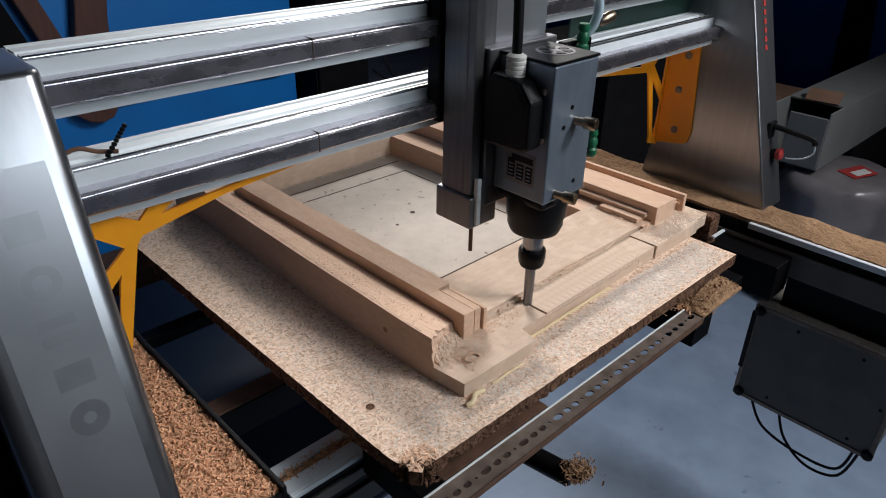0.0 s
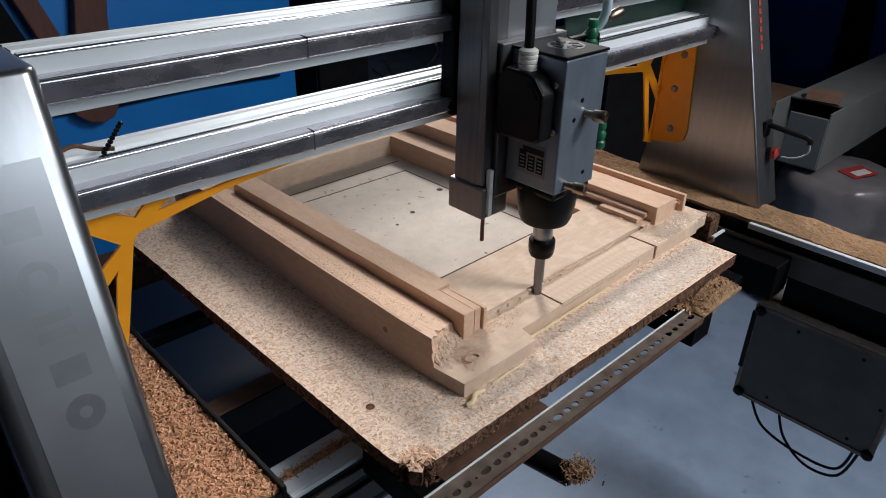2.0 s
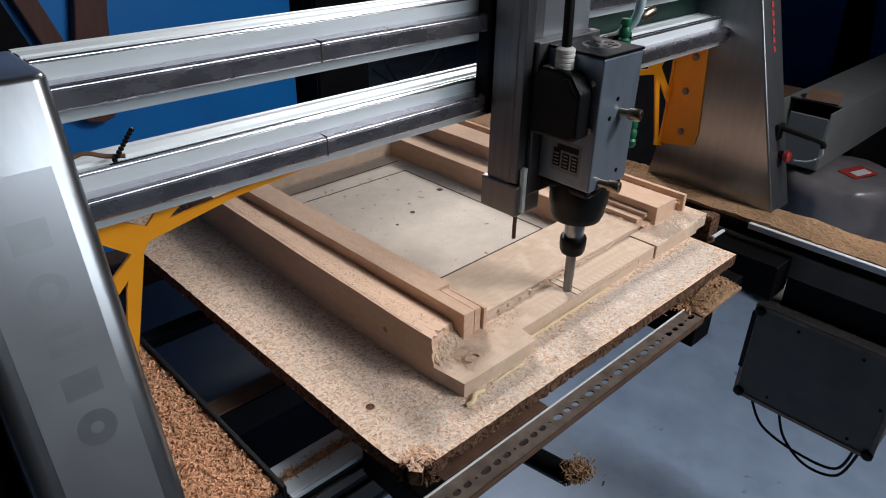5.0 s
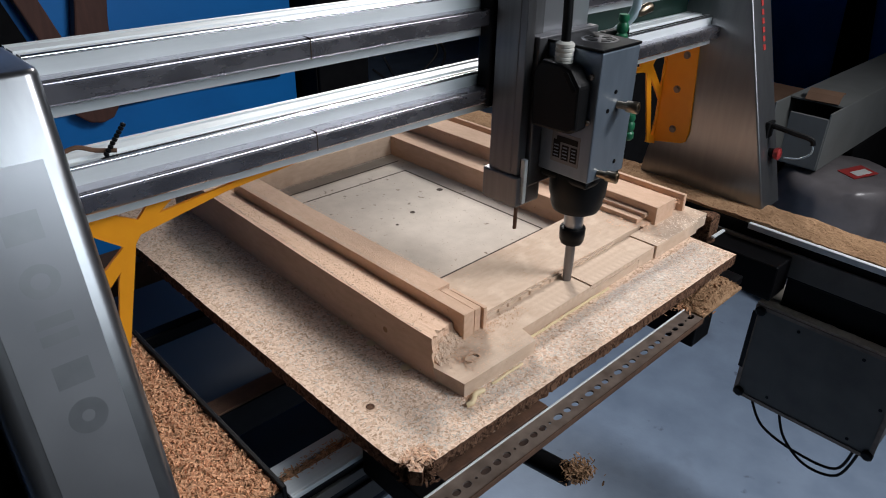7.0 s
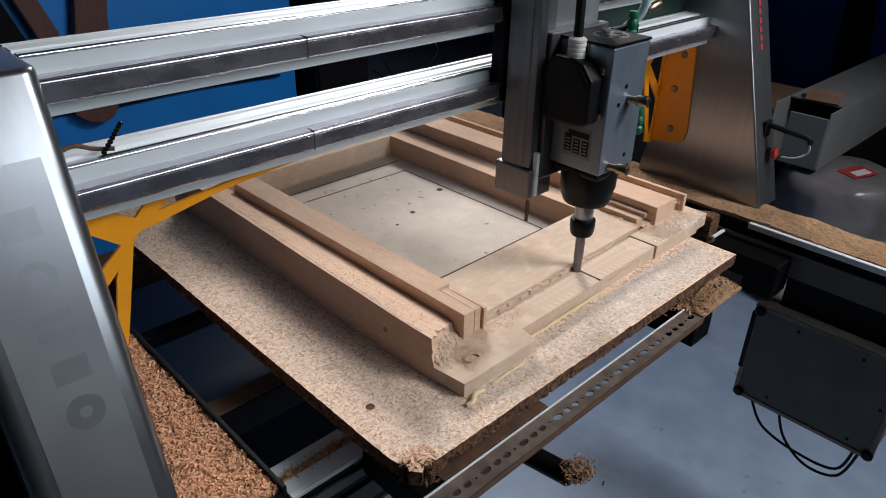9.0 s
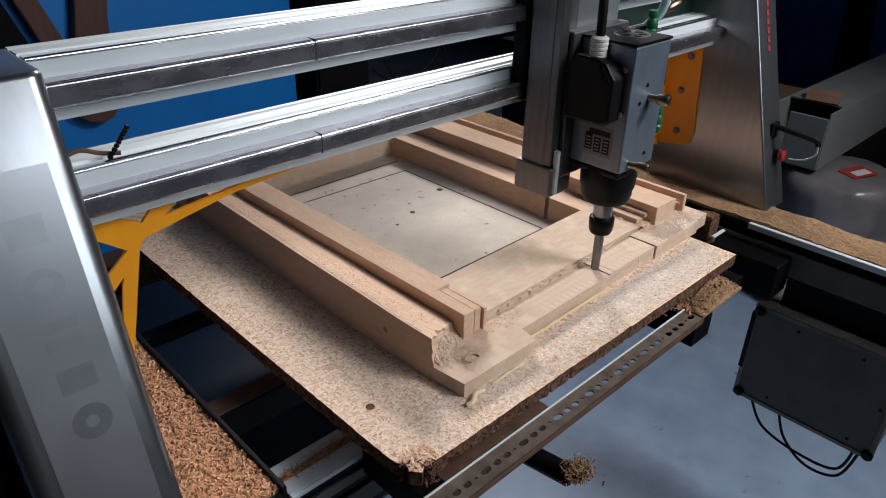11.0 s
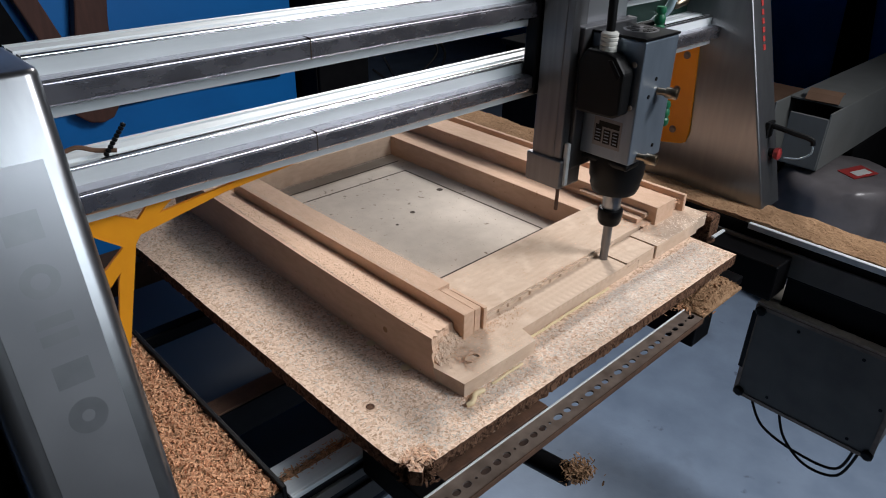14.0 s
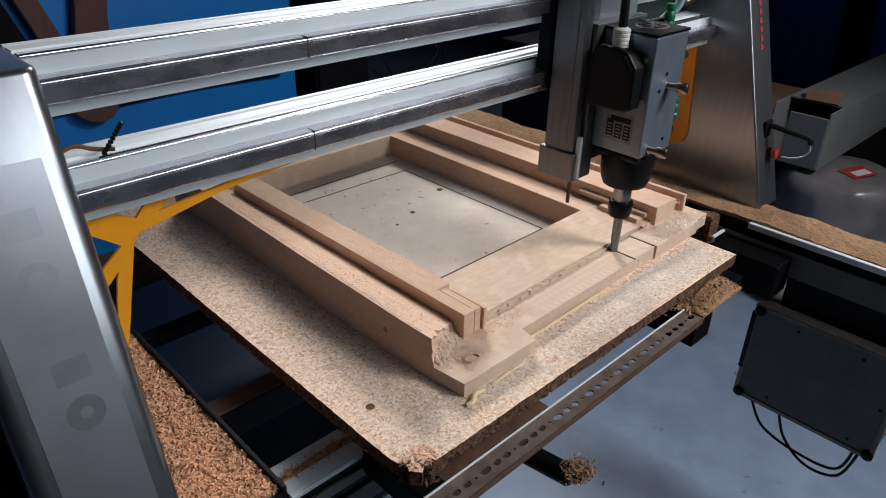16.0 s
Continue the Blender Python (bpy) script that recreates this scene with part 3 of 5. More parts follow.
def loose_chips():
    """Shavings lying on the work, the board and the bed."""
    def on_tab(r):
        return (0.120 + abs(r.gauss(0, 0.018)), r.gauss(0.074, 0.011), Z_CUT + abs(r.gauss(0, 0.0012)))
    def keep(v, lo, hi):
        return lo + abs((v - lo) % (2 * (hi - lo)) - (hi - lo)) if not lo <= v <= hi else v
    shavings("tab_shavings", 260, on_tab, 0.0010, 0.0028, "reddish wood shavings on the routed corner", 11, M_PINK, 0.2)
    shavings("tab_dust", 260, lambda r: (r.uniform(0.114, 0.2), r.uniform(0.048, 0.095), Z_CUT + 0.0002), 0.0008, 0.0022, "fine shavings on the routed corner", 31, M_PINK, 0.12)
    shavings("rail_shavings", 1500, lambda r: (lambda x, y: (x, y, rail_top(x, y) + 0.0002))(r.uniform(0.099, 0.1495), 0.115 + 0.42 * r.random()), 0.0008, 0.0030, "fine wood shavings along the rail", 12, M_PINK, 0.25)
    shavings("rail_edge_fibres", 700, lambda r: (lambda y: (rail_edge(y)[0] + abs(r.gauss(0, 0.0012)), y, rail_edge(y)[1] - 0.0004))(0.10 + 0.42 * r.random()), 0.001, 0.0034, "torn fibres along the rail's edge", 41, M_WOOD_X, 0.5)
    shavings("inner_rail_fibres", 800, lambda r: (r.choice((0.1512, 0.1826)) + r.gauss(0, 0.0012), r.uniform(0.15, 0.53), 0.0451), 0.0008, 0.003, "torn fibres along the inner rail's edges", 42, M_WOOD_X, 0.4)
    shavings("inner_rail_dust", 700, lambda r: (r.uniform(0.152, 0.1825), r.uniform(0.1, 0.53), 0.0452), 0.0006, 0.002, "fine dust on the inner rail", 43, M_PINK, 0.15)
    shavings("crease_dust", 900, lambda r: (0.1490 - abs(r.gauss(0, 0.0022)), r.uniform(0.115, 0.53), 0.0307), 0.0008, 0.003, "dust in the crease beside the inner rail", 44, M_PINK, 0.3)
    shavings("torn_end_fibres", 420, lambda r: (lambda x, y: (x, y, crumble(x, y) + r.uniform(0, 0.002)))(r.uniform(0.106, 0.149), r.uniform(0.070, 0.104)), 0.001, 0.0032, "torn reddish fibres at the broken rail end", 45, M_WOOD_X, 0.4)
    shavings("floor_shavings", 220, lambda r: (r.uniform(0.16, 0.24), r.gauss(0.094, 0.006), Z_CUT + 0.0003), 0.0012, 0.0035, "fine shavings on the routed floor", 13, M_PINK, 0.2)
    shavings("channel_shavings", 160, lambda r: (keep(r.gauss(0.335, 0.03), 0.25, 0.45), r.gauss(0.1090, 0.003), Z_RIM + 0.0002), 0.001, 0.003, "pale shavings along the channel edge", 14, M_PINK, 0.2)
    shavings("rim_shavings", 260, lambda r: (r.uniform(0.22, 0.51), r.uniform(0.112, 0.185), Z_RIM + 0.0003), 0.0008, 0.0028, "fine shavings on the rim strip", 15, M_PINK, 0.15)
    shavings("end_shavings", 420, lambda r: (keep(r.gauss(0.545, 0.03), 0.474, 0.602), keep(r.gauss(0.085, 0.012), 0.068, 0.101), 0.0188), 0.0012, 0.004, "pale shavings on the end piece", 16, M_FLAKES, 0.25)
    shavings("step_shavings", 220, lambda r: (keep(r.gauss(0.496, 0.010), 0.47, 0.516), r.gauss(0.125, 0.024), Z_RIM + abs(r.gauss(0, 0.0015))), 0.0015, 0.0048, "curled shavings against the ridge", 17, M_PINK, 0.5)
    shavings("groove_shavings", 420, lambda r: (r.uniform(0.567, 0.587), r.uniform(0.10, 0.3), 0.0345), 0.002, 0.005, "shavings in the groove", 18, M_PINK, 0.5)

    def on_board(r):
        while True:
            p = (r.uniform(0.03, 0.55), r.uniform(0.010, 0.06)) if r.random() < 0.5 else (r.uniform(0.008, 0.095), r.uniform(0.03, 0.6))
            if (p[0] - 0.0292) ** 2 + (p[1] - 0.095) ** 2 > 0.00004:
                return (*p, 0.0001)
    shavings("board_flakes", 6500, on_board, 0.0014, 0.0042, "pale wood flakes lying on the chipboard", 19, M_FLAKES, 0.08)
    shavings("board_end_flakes", 4200, lambda r: (keep(r.gauss(0.42, 0.10), 0.12, 0.548), keep(abs(r.gauss(0.04, 0.018)), 0.012, 0.060), 0.0004), 0.0016, 0.0050, "pale wood flakes heaped on the chipboard end", 20, M_FLAKES, 0.10)

    def at_corner(r):
        u = r.random()
        return (0.003 + 0.020 * u + r.gauss(0, 0.002), 0.024 - 0.019 * u + r.gauss(0, 0.002), -r.uniform(0.0, 0.019))
    shavings("corner_fibres", 420, at_corner, 0.003, 0.008, "torn fibres at the broken board corner", 33, M_EDGE, 1.3)
    shavings("corner_crumbs", 130, lambda r: (r.uniform(0.004, 0.035), r.uniform(0.008, 0.03), abs(r.gauss(0, 0.001))), 0.002, 0.006, "crumbled flakes at the broken board corner", 34, M_PINK, 0.5)

    def beam_top(x, y):
        return -0.0195 + 0.0035 * noise.noise(Vector((x * 40, y * 22, 5))) + 0.0015 * noise.noise(Vector((x * 160, y * 160, 2))) - 0.006 * max(0.0, (-y - 0.0) * 2)
    ob = part("rail_sawdust", heightfield(0.7145, 0.789, -0.5, 0.88, 18, 220, beam_top, -0.0245), M_DUST)
    tagged(ob, "brown sawdust lying on the side rail", "sawdust", kind="stuff")
    shavings("rail_top_shavings", 4200, lambda r: (lambda x, y: (x, y, beam_top(x, y) + 0.0003))(r.uniform(0.712, 0.789), r.uniform(-0.3, 0.75)), 0.0012, 0.0042, "fine brown wood shavings on the side rail", 21, M_TAN, 0.6)
    shavings("profile_shavings", 500, lambda r: (r.uniform(-0.05, 0.03), r.gauss(0.129, 0.0045), -0.0605), 0.002, 0.005, "shavings on the aluminium profile", 22)
    lump = part("sawdust_clump", heightfield(0.462, 0.565, -0.012, 0.034, 40, 22, lambda x, y: -0.0445 + 0.017 * max(0.0, 1 - ((x - 0.515) / 0.052) ** 2) * max(0.0, 1 - ((y - 0.011) / 0.023) ** 2) + 0.003 * noise.noise(Vector((x * 130, y * 130, 7))), -0.0475), M_DUST)
    tagged(lump, "clump of brown sawdust on the angle bar's end", "sawdust", kind="stuff")
    shavings("clump_shavings", 900, lambda r: (lambda x, y: (x, y, -0.0440 + 0.017 * max(0.0, 1 - ((x - 0.515) / 0.052) ** 2) * max(0.0, 1 - ((y - 0.011) / 0.023) ** 2)))(r.uniform(0.464, 0.563), r.uniform(-0.01, 0.032)), 0.002, 0.006, "brown shavings in the clump", 46, M_TAN)
    shavings("bar_shavings", 140, lambda r: (r.gauss(0.468, 0.014), r.gauss(0.02, 0.016), -0.044), 0.003, 0.008, "shavings on the angle bar", 23)
    shavings("stub_shavings", 700, lambda r: (r.gauss(0.224, 0.008), r.gauss(-0.012, 0.007), -0.137 + r.gauss(0, 0.003)), 0.003, 0.007, "brown shavings caught on the bar's end", 24, M_TAN)


loose_chips()


def curled_shaving():
    pts = [(0.1335 + 0.0085 * math.cos(a), 0.0655 + 0.0060 * math.sin(a), Z_CUT + 0.0012 + 0.0003 * a) for a in (-0.4 + 0.55 * k for k in range(9))]
    ob = part("curled_shaving", tube(pts, 0.0008, 6, 4), M_PINK, smooth=True)
    ob.matrix_world = pose(0, 0, 0, 0, 0, WORK_TURN)
    tagged(ob, "curled pinkish shaving on the routed corner", "shaving")
    shavings("pocket_edge_flakes", 500, lambda r: (r.uniform(0.19, 0.45), 0.5862 - abs(r.gauss(0, 0.0016)), -0.0095), 0.002, 0.006, "pale torn flakes along the pocket's far side", 51, M_FLAKES, 0.3)
    shavings("pocket_dust", 900, lambda r: (r.uniform(0.20, 0.47), r.uniform(0.20, 0.58), -0.0110), 0.0006, 0.0018, "fine specks of dust on the pocket floor", 52, M_TAN, 0.1)


curled_shaving()


def scrap_ends():
    o = part("wood_scrap", prism([(0.611, 0.067), (0.628, 0.063), (0.634, 0.072), (0.622, 0.094), (0.611, 0.09)], "z", -0.03, 0.0130, 0.0015), M_EDGE)
    tagged(o, "rough wood scrap beside the workpiece end", "wood scrap")
    o = part("white_strip", box(0.602, 0.634, 0.0545, 0.0590, -0.012, -0.009, 0.0006), M_ALU)
    o.matrix_world = pose(0, 0.0, 0, 0, 0, 0)
    tagged(o, "narrow white strip beside the board", "strip")


scrap_ends()


def machine_bed():
    bed = thing("machine_bed", "steel and aluminium router bed with cross bars under the board", "machine bed")
    # cross bars along x
    # bar body coloured black for its shaded front; only the top stays brown
    bar = part("cross_bar", box(-0.075, 0.66, 0.2435, 0.2695, -0.100, -0.0625, 0.001), M_BLACKSTEEL, bed, "steel bar with a dusty brown top, its front black for shade")
    part("dust_film", box(-0.075, 0.66, 0.2440, 0.2690, -0.0624, -0.060, 0.0008), M_IRON, bar, "brown dust on the bar")
    part("cross_bar", box(-0.075, 0.66, 0.422, 0.440, -0.080, -0.062, 0.002), M_BLACKSTEEL, bed)
    part("cross_bar", box(-0.075, 0.66, 0.60, 0.66, -0.100, -0.060, 0.002), M_IRON, bed)
    front = part("front_profile", box(-0.056, 0.66, 0.133, 0.1465, -0.064, -0.060, 0.0006), M_ALU, bed, "bright aluminium profile dusted with shavings")
    part("profile_top", box(-0.056, 0.66, 0.1060, 0.1235, -0.064, -0.060, 0.0006), M_ALU, front)
    part("profile_groove", box(-0.056, 0.66, 0.1235, 0.133, -0.068, -0.0645), M_DUST, front, "groove filled with sawdust")
    part("profile_web", box(-0.056, 0.66, 0.108, 0.1455, -0.135, -0.068), M_BLACKSTEEL, front)
    # front lip in the bright aluminium, against the black web
    part("profile_lip", box(-0.056, 0.66, 0.1035, 0.1085, -0.0665, -0.0605, 0.0008), M_ALU, front, "bright aluminium edge")
    part("profile_lip", box(-0.056, 0.66, 0.1045, 0.1090, -0.092, -0.080, 0.0008), M_BOX, front)
    part("profile_lip", box(-0.056, 0.66, 0.1045, 0.1090, -0.130, -0.106, 0.0008), M_BOX, front)
    for y in (0.24, 0.43, 0.125, 0.63):
        part("packer", box(0.05, 0.11, y - 0.012, y + 0.012, -0.062, -0.0152), M_IRON, bed)
        part("packer", box(0.48, 0.54, y - 0.012, y + 0.012, -0.062, -0.0152), M_IRON, bed)
    part("near_bar", box(0.04, 0.205, 0.022, 0.085, -0.105, -0.056, 0.002), M_IRON, bed, "dusty brown steel bar")
    # right side rail along y
    part("side_rail", box(0.712, 0.79, -1.1, 0.9, -0.088, -0.024, 0.002), M_BLACKSTEEL, bed, "dark side rail beam dusted with shavings")
    # bright strip in place of the light along the rail's upper inner edge
    part("rail_lip", box(0.7065, 0.714, -1.1, 0.052, -0.030, -0.021, 0.0008), M_ALU, bed, "bright aluminium strip standing in for the lit rail edge")
    part("rail_line", box(0.7075, 0.713, -1.1, 0.9, -0.082, -0.044, 0.001), M_BOX, bed)
    part("bed_side_plate", box(0.66, 0.712, -0.02, 0.9, -0.105, -0.05, 0.002), M_BLACKSTEEL, bed)
    # left side rail under the tray
    part("side_rail", box(-0.29, -0.148, -1.1, 0.9, -0.16, -0.07, 0.002), M_BLACKSTEEL, bed)
    part("rail_bracket", box(-0.155, -0.06, 0.14, 0.9, -0.16, -0.101, 0.002), M_BLACKSTEEL, bed)
    for x, y in ((0.74, 0.85), (0.74, -1.05), (-0.22, 0.85), (-0.22, -1.05)):
        part("leg", box(x - 0.03, x + 0.03, y - 0.03, y + 0.03, FLOOR_Z, -0.088), M_BLACKSTEEL, bed)
    part("round_bar", lathe([(0.0125, -0.16), (0.0125, 0.0), (0.010, 0.003)], (0.223, -0.004, -0.150), (0.16, -1, 0), 20), M_BLACKSTEEL, bed, "black round bar below the angle", smooth=True)
    return bed


machine_bed()


def chip_tray():
    tray = thing("chip_tray", "black steel side tray heaped with orange-brown wood shavings", "tray")
    part("tray_floor", box(-0.148, -0.059, 0.112, 0.75, -0.070, -0.066), M_BLACKSTEEL, tray)
    part("tray_rim", box(-0.062, -0.0572, 0.108, 0.75, -0.070, -0.048, 0.001), M_BLACKSTEEL, tray, "dull black folded rim")
    part("tray_rim", box(-0.148, -0.062, 0.108, 0.112, -0.070, -0.054, 0.001), M_BLACKSTEEL, tray)

    def top(x, y):
        return -0.0545 + 0.004 * noise.noise(Vector((x * 30, y * 30, 0))) + 0.0018 * noise.noise(Vector((x * 140, y * 140, 3)))
    heap = part("shavings_bed", heightfield(-0.1475, -0.0622, 0.1125, 0.70, 24, 160, top, -0.0665), M_DUST)
    tagged(heap, "bed of fine brown wood shavings in the tray", "wood shavings", kind="stuff")
    shavings("tray_shavings", 14000, lambda r: ((lambda x, y: (x, y, top(x, y) + r.uniform(0, 0.0025)))(r.uniform(-0.147, -0.0625), 0.114 + 0.40 * r.random() ** 1.15)),
             0.0025, 0.0062, "loose orange-brown wood shavings heaped in the tray", 5)


chip_tray()


def slotted_angle():
    """Perforated steel angle under the board's near edge, with real slots."""
    ob = thing("slotted_angle", "galvanised slotted steel angle bar with brown dust below the board", "steel angle", pose(0, 0, 0, 0, 0, 0.0))
    y0, y1, z, t = -0.0135, 0.0120, -0.045, 0.002
    bm = bmesh.new()
    x = -0.03
    kinds = [(0.0135, 0.0062, 0.0016), (0.0135, 0.0045, 0.0034), (0.0135, 0.0045, 0.0034), (0.009, 0.0016, 0.0016)]
    k = 0
    yc = -0.0015
    while x < 0.452:
        w, hx, hy = kinds[k % 4]
        if k % 4 == 0:
            w, hx, hy = 0.0165, 0.0062, 0.0036
        cx, n = x + w / 2, 20
        rings = []
        for zz in (z, z - t):
            outer, inner = [], []
            for i in range(n):
                a = 2 * math.pi * (i + 0.5) / n
                c, s = math.cos(a), math.sin(a)
                f = 1 / max(abs(c), abs(s))
                outer.append(bm.verts.new((cx + c * f * w / 2, (yc + s * f * (y1 - yc)) if s > 0 else (yc + s * f * (yc - y0)), zz)))
                inner.append(bm.verts.new((cx + c * hx, yc + s * hy, zz)))
            rings.append((outer, inner))
        for i in range(n):
            j = (i + 1) % n
            bm.faces.new((rings[0][0][i], rings[0][0][j], rings[0][1][j], rings[0][1][i]))
            bm.faces.new((rings[1][0][j], rings[1][0][i], rings[1][1][i], rings[1][1][j]))
            bm.faces.new((rings[0][1][i], rings[0][1][j], rings[1][1][j], rings[1][1][i]))
        x += w
        k += 1
    bmesh.ops.remove_doubles(bm, verts=bm.verts, dist=0.00005)
    part("slotted_flange", bm, M_ZINC, ob)
    # far edge in the bright aluminium, lighter than the flange
    part("rolled_edge", box(-0.03, x, y1 - 0.0006, y1 + 0.0014, z - 0.012, z + 0.0012, 0.0005), M_ALU, ob, "bright aluminium edge")
    part("front_lip", box(-0.03, x, y0 - 0.001, y0 + 0.001, z - 0.007, z, 0.0004), M_IRON, ob)
    ob.matrix_world = pose(0, 0, 0)
    part("hanger", box(0.452, 0.600, 0.002, 0.10, -0.060, -0.0475, 0.002), M_BLACKSTEEL, ob)
    part("hanger", box(0.452, 0.495, -0.010, 0.10, -0.088, -0.0475, 0.002), M_BLACKSTEEL, ob, "black angle bracket")
    part("hanger", box(0.02, 0.05, 0.0125, 0.10, -0.080, -0.0475, 0.002), M_BLACKSTEEL, ob)
    return ob


slotted_angle()


def control_box():
    c = thing("control_box", "dark grey enclosure box hanging under the machine side", "enclosure")
    part("body", box(0.705, 0.80, -0.2, 0.004, -0.304, -0.140, 0.004), M_BOX, c)
    part("lid", box(0.698, 0.7048, -0.203, 0.007, -0.307, -0.137, 0.002), M_BOX, c, "flat grey lid with rounded corners")
    # dust along the lid's top, pale and protruding to show as a lit edge
    part("dusty_edge", heightfield(0.6975, 0.722, -0.203, 0.006, 6, 60, lambda x, y: -0.1335 + 0.0016 * noise.noise(Vector((x * 60, y * 90, 3))), -0.1375), M_PALEDUST, c, "dusty upper edge, made pale for its highlight")
    for y, z in ((-0.002, -0.300), (-0.196, -0.300), (-0.196, -0.144), (-0.002, -0.146)):
        part("corner_clip", lathe([(0.008, 0.0), (0.008, 0.006), (0.005, 0.008)], (0.7, y, z), (-1, 0, 0), 14), M_BLACK, c)
    for y0, y1, z0, z1 in ((-0.203, 0.007, -0.1435, -0.137), (-0.203, 0.007, -0.307, -0.3005), (-0.203, -0.1965, -0.3003, -0.1437), (0.0005, 0.007, -0.3003, -0.1437)):
        part("lid_rim", box(0.6962, 0.6979, y0, y1, z0, z1, 0.0006), M_ZINC, c, "worn raised rim of the lid")
    for y, z in ((-0.06, -0.155), (-0.15, -0.155), (-0.045, -0.288), (-0.165, -0.29), (-0.19, -0.22)):
        part("lid_screw", lathe([(0.0026, 0), (0.0026, 0.0008), (0.001, 0.001)], (0.698, y, z), (-1, 0, 0), 10), M_BLACK, c)
    part("hinge_strip", box(0.6955, 0.7, 0.002, 0.0095, -0.255, -0.150, 0.001), M_BLACK, c)
    part("hanging_bracket", box(0.715, 0.735, -0.18, -0.02, -0.140, -0.088), M_BLACKSTEEL, c)
    for pts in ([(0.705, -0.02, -0.305), (0.70, -0.05, -0.345), (0.70, -0.11, -0.360), (0.70, -0.165, -0.352), (0.705, -0.178, -0.306)],
                [(0.705, -0.065, -0.305), (0.70, -0.085, -0.345), (0.698, -0.125, -0.372), (0.70, -0.17, -0.362), (0.706, -0.185, -0.306)]):
        part("cable", tube(pts, 0.0022), M_BLACK, c, smooth=True)
    return c


control_box()

# ---- gantry ----
gantry = thing("gantry", "stainless steel router gantry with two aluminium beams and orange brackets", "gantry")


def post(x0, x1, name, radius):
    """A tapered folded post: front face leaning, rounded edges."""
    def yf(z):
        return 0.156 + 0.288 * (z - 0.327)
    z0, z1 = -0.022, 0.327
    bm = bmesh.new()
    pts = [(yf(z0), z0), (0.272, z0), (0.252, 0.10), (0.232, z1), (yf(z1), z1)]
    a = [bm.verts.new((x0, y, z)) for y, z in pts]
    b = [bm.verts.new((x1, y, z)) for y, z in pts]
    bm.faces.new(a)
    bm.faces.new(b[::-1])
    n = len(pts)
    for i in range(n):
        bm.faces.new((a[i], a[(i + 1) % n], b[(i + 1) % n], b[i]))
    bmesh.ops.recalc_face_normals(bm, faces=bm.faces)
    front = [e for e in bm.edges if {v.index for v in e.verts} and abs(e.verts[0].co.x - e.verts[1].co.x) < 1e-6
             and all(abs(v.co.y - yf(v.co.z)) < 1e-5 for v in e.verts)]
    bmesh.ops.bevel(bm, geom=front, offset=radius, segments=6, affect="EDGES", profile=0.5)
    top = [e for e in bm.edges if all(abs(v.co.z - z1) < 1e-4 for v in e.verts)]
    bmesh.ops.bevel(bm, geom=top, offset=0.003, segments=2, affect="EDGES", profile=0.5)
    return part(name, bm, M_STEEL, gantry, "brushed stainless steel side post", smooth=True)


post_l = post(-0.238, -0.1550, "side_post", 0.0105)
post_r = post(0.765, 0.826, "side_post", 0.0035)


def on_post(x, z, off):
    """A pose on the leaning front face of a post."""
    y = 0.156 + 0.288 * (z - 0.327)
    return pose(x, y - off, z, 90 - 16.07, 0, 0)


film_l = part("clear_film", box(-0.0265, 0.0265, -0.150, 0.118, 0.0, 0.0001), M_PANEL, post_l, "clear film strip with faded lettering")
film_l.matrix_world = on_post(-0.1965, 0.165, 0.0002)


def ring(r0, r1, stretch=1.0, segs=28):
    """A flat ring."""
    a = [(r1 * math.cos(2 * math.pi * k / segs), stretch * r1 * math.sin(2 * math.pi * k / segs)) for k in range(segs)]
    b = [(r0 * math.cos(2 * math.pi * k / segs), stretch * r0 * math.sin(2 * math.pi * k / segs)) for k in range(segs)]
    return plate(a, [b], "z", 0.0, 0.00006)


def bars(*rects):
    return join(*(box(x0, x1, y0, y1, 0.0, 0.00006) for x0, x1, y0, y1 in rects))


MARKS = ((0.2436, bars((-0.011, 0.011, -0.009, 0.009))),
         (0.2110, ring(0.0055, 0.0115, 0.95)),
         (0.1810, bars((-0.011, 0.011, -0.009, -0.002), (-0.011, 0.011, 0.002, 0.009))),
         (0.1515, bars((-0.011, 0.011, -0.008, 0.008))),
         (0.1225, ring(0.0040, 0.0120, 1.0)))
for z, shape in MARKS:
    part("lettering", shape, M_MARK, post_l, "faded unreadable lettering").matrix_world = on_post(-0.1935, z, 0.00034)
for i in range(6):
    part("lettering", box(-0.0035, 0.0035, -0.004, 0.004, 0.0, 0.0004), M_RED, post_r, "faded red painted lettering").matrix_world = on_post(0.795, 0.27 - i * 0.012, 0.0004)


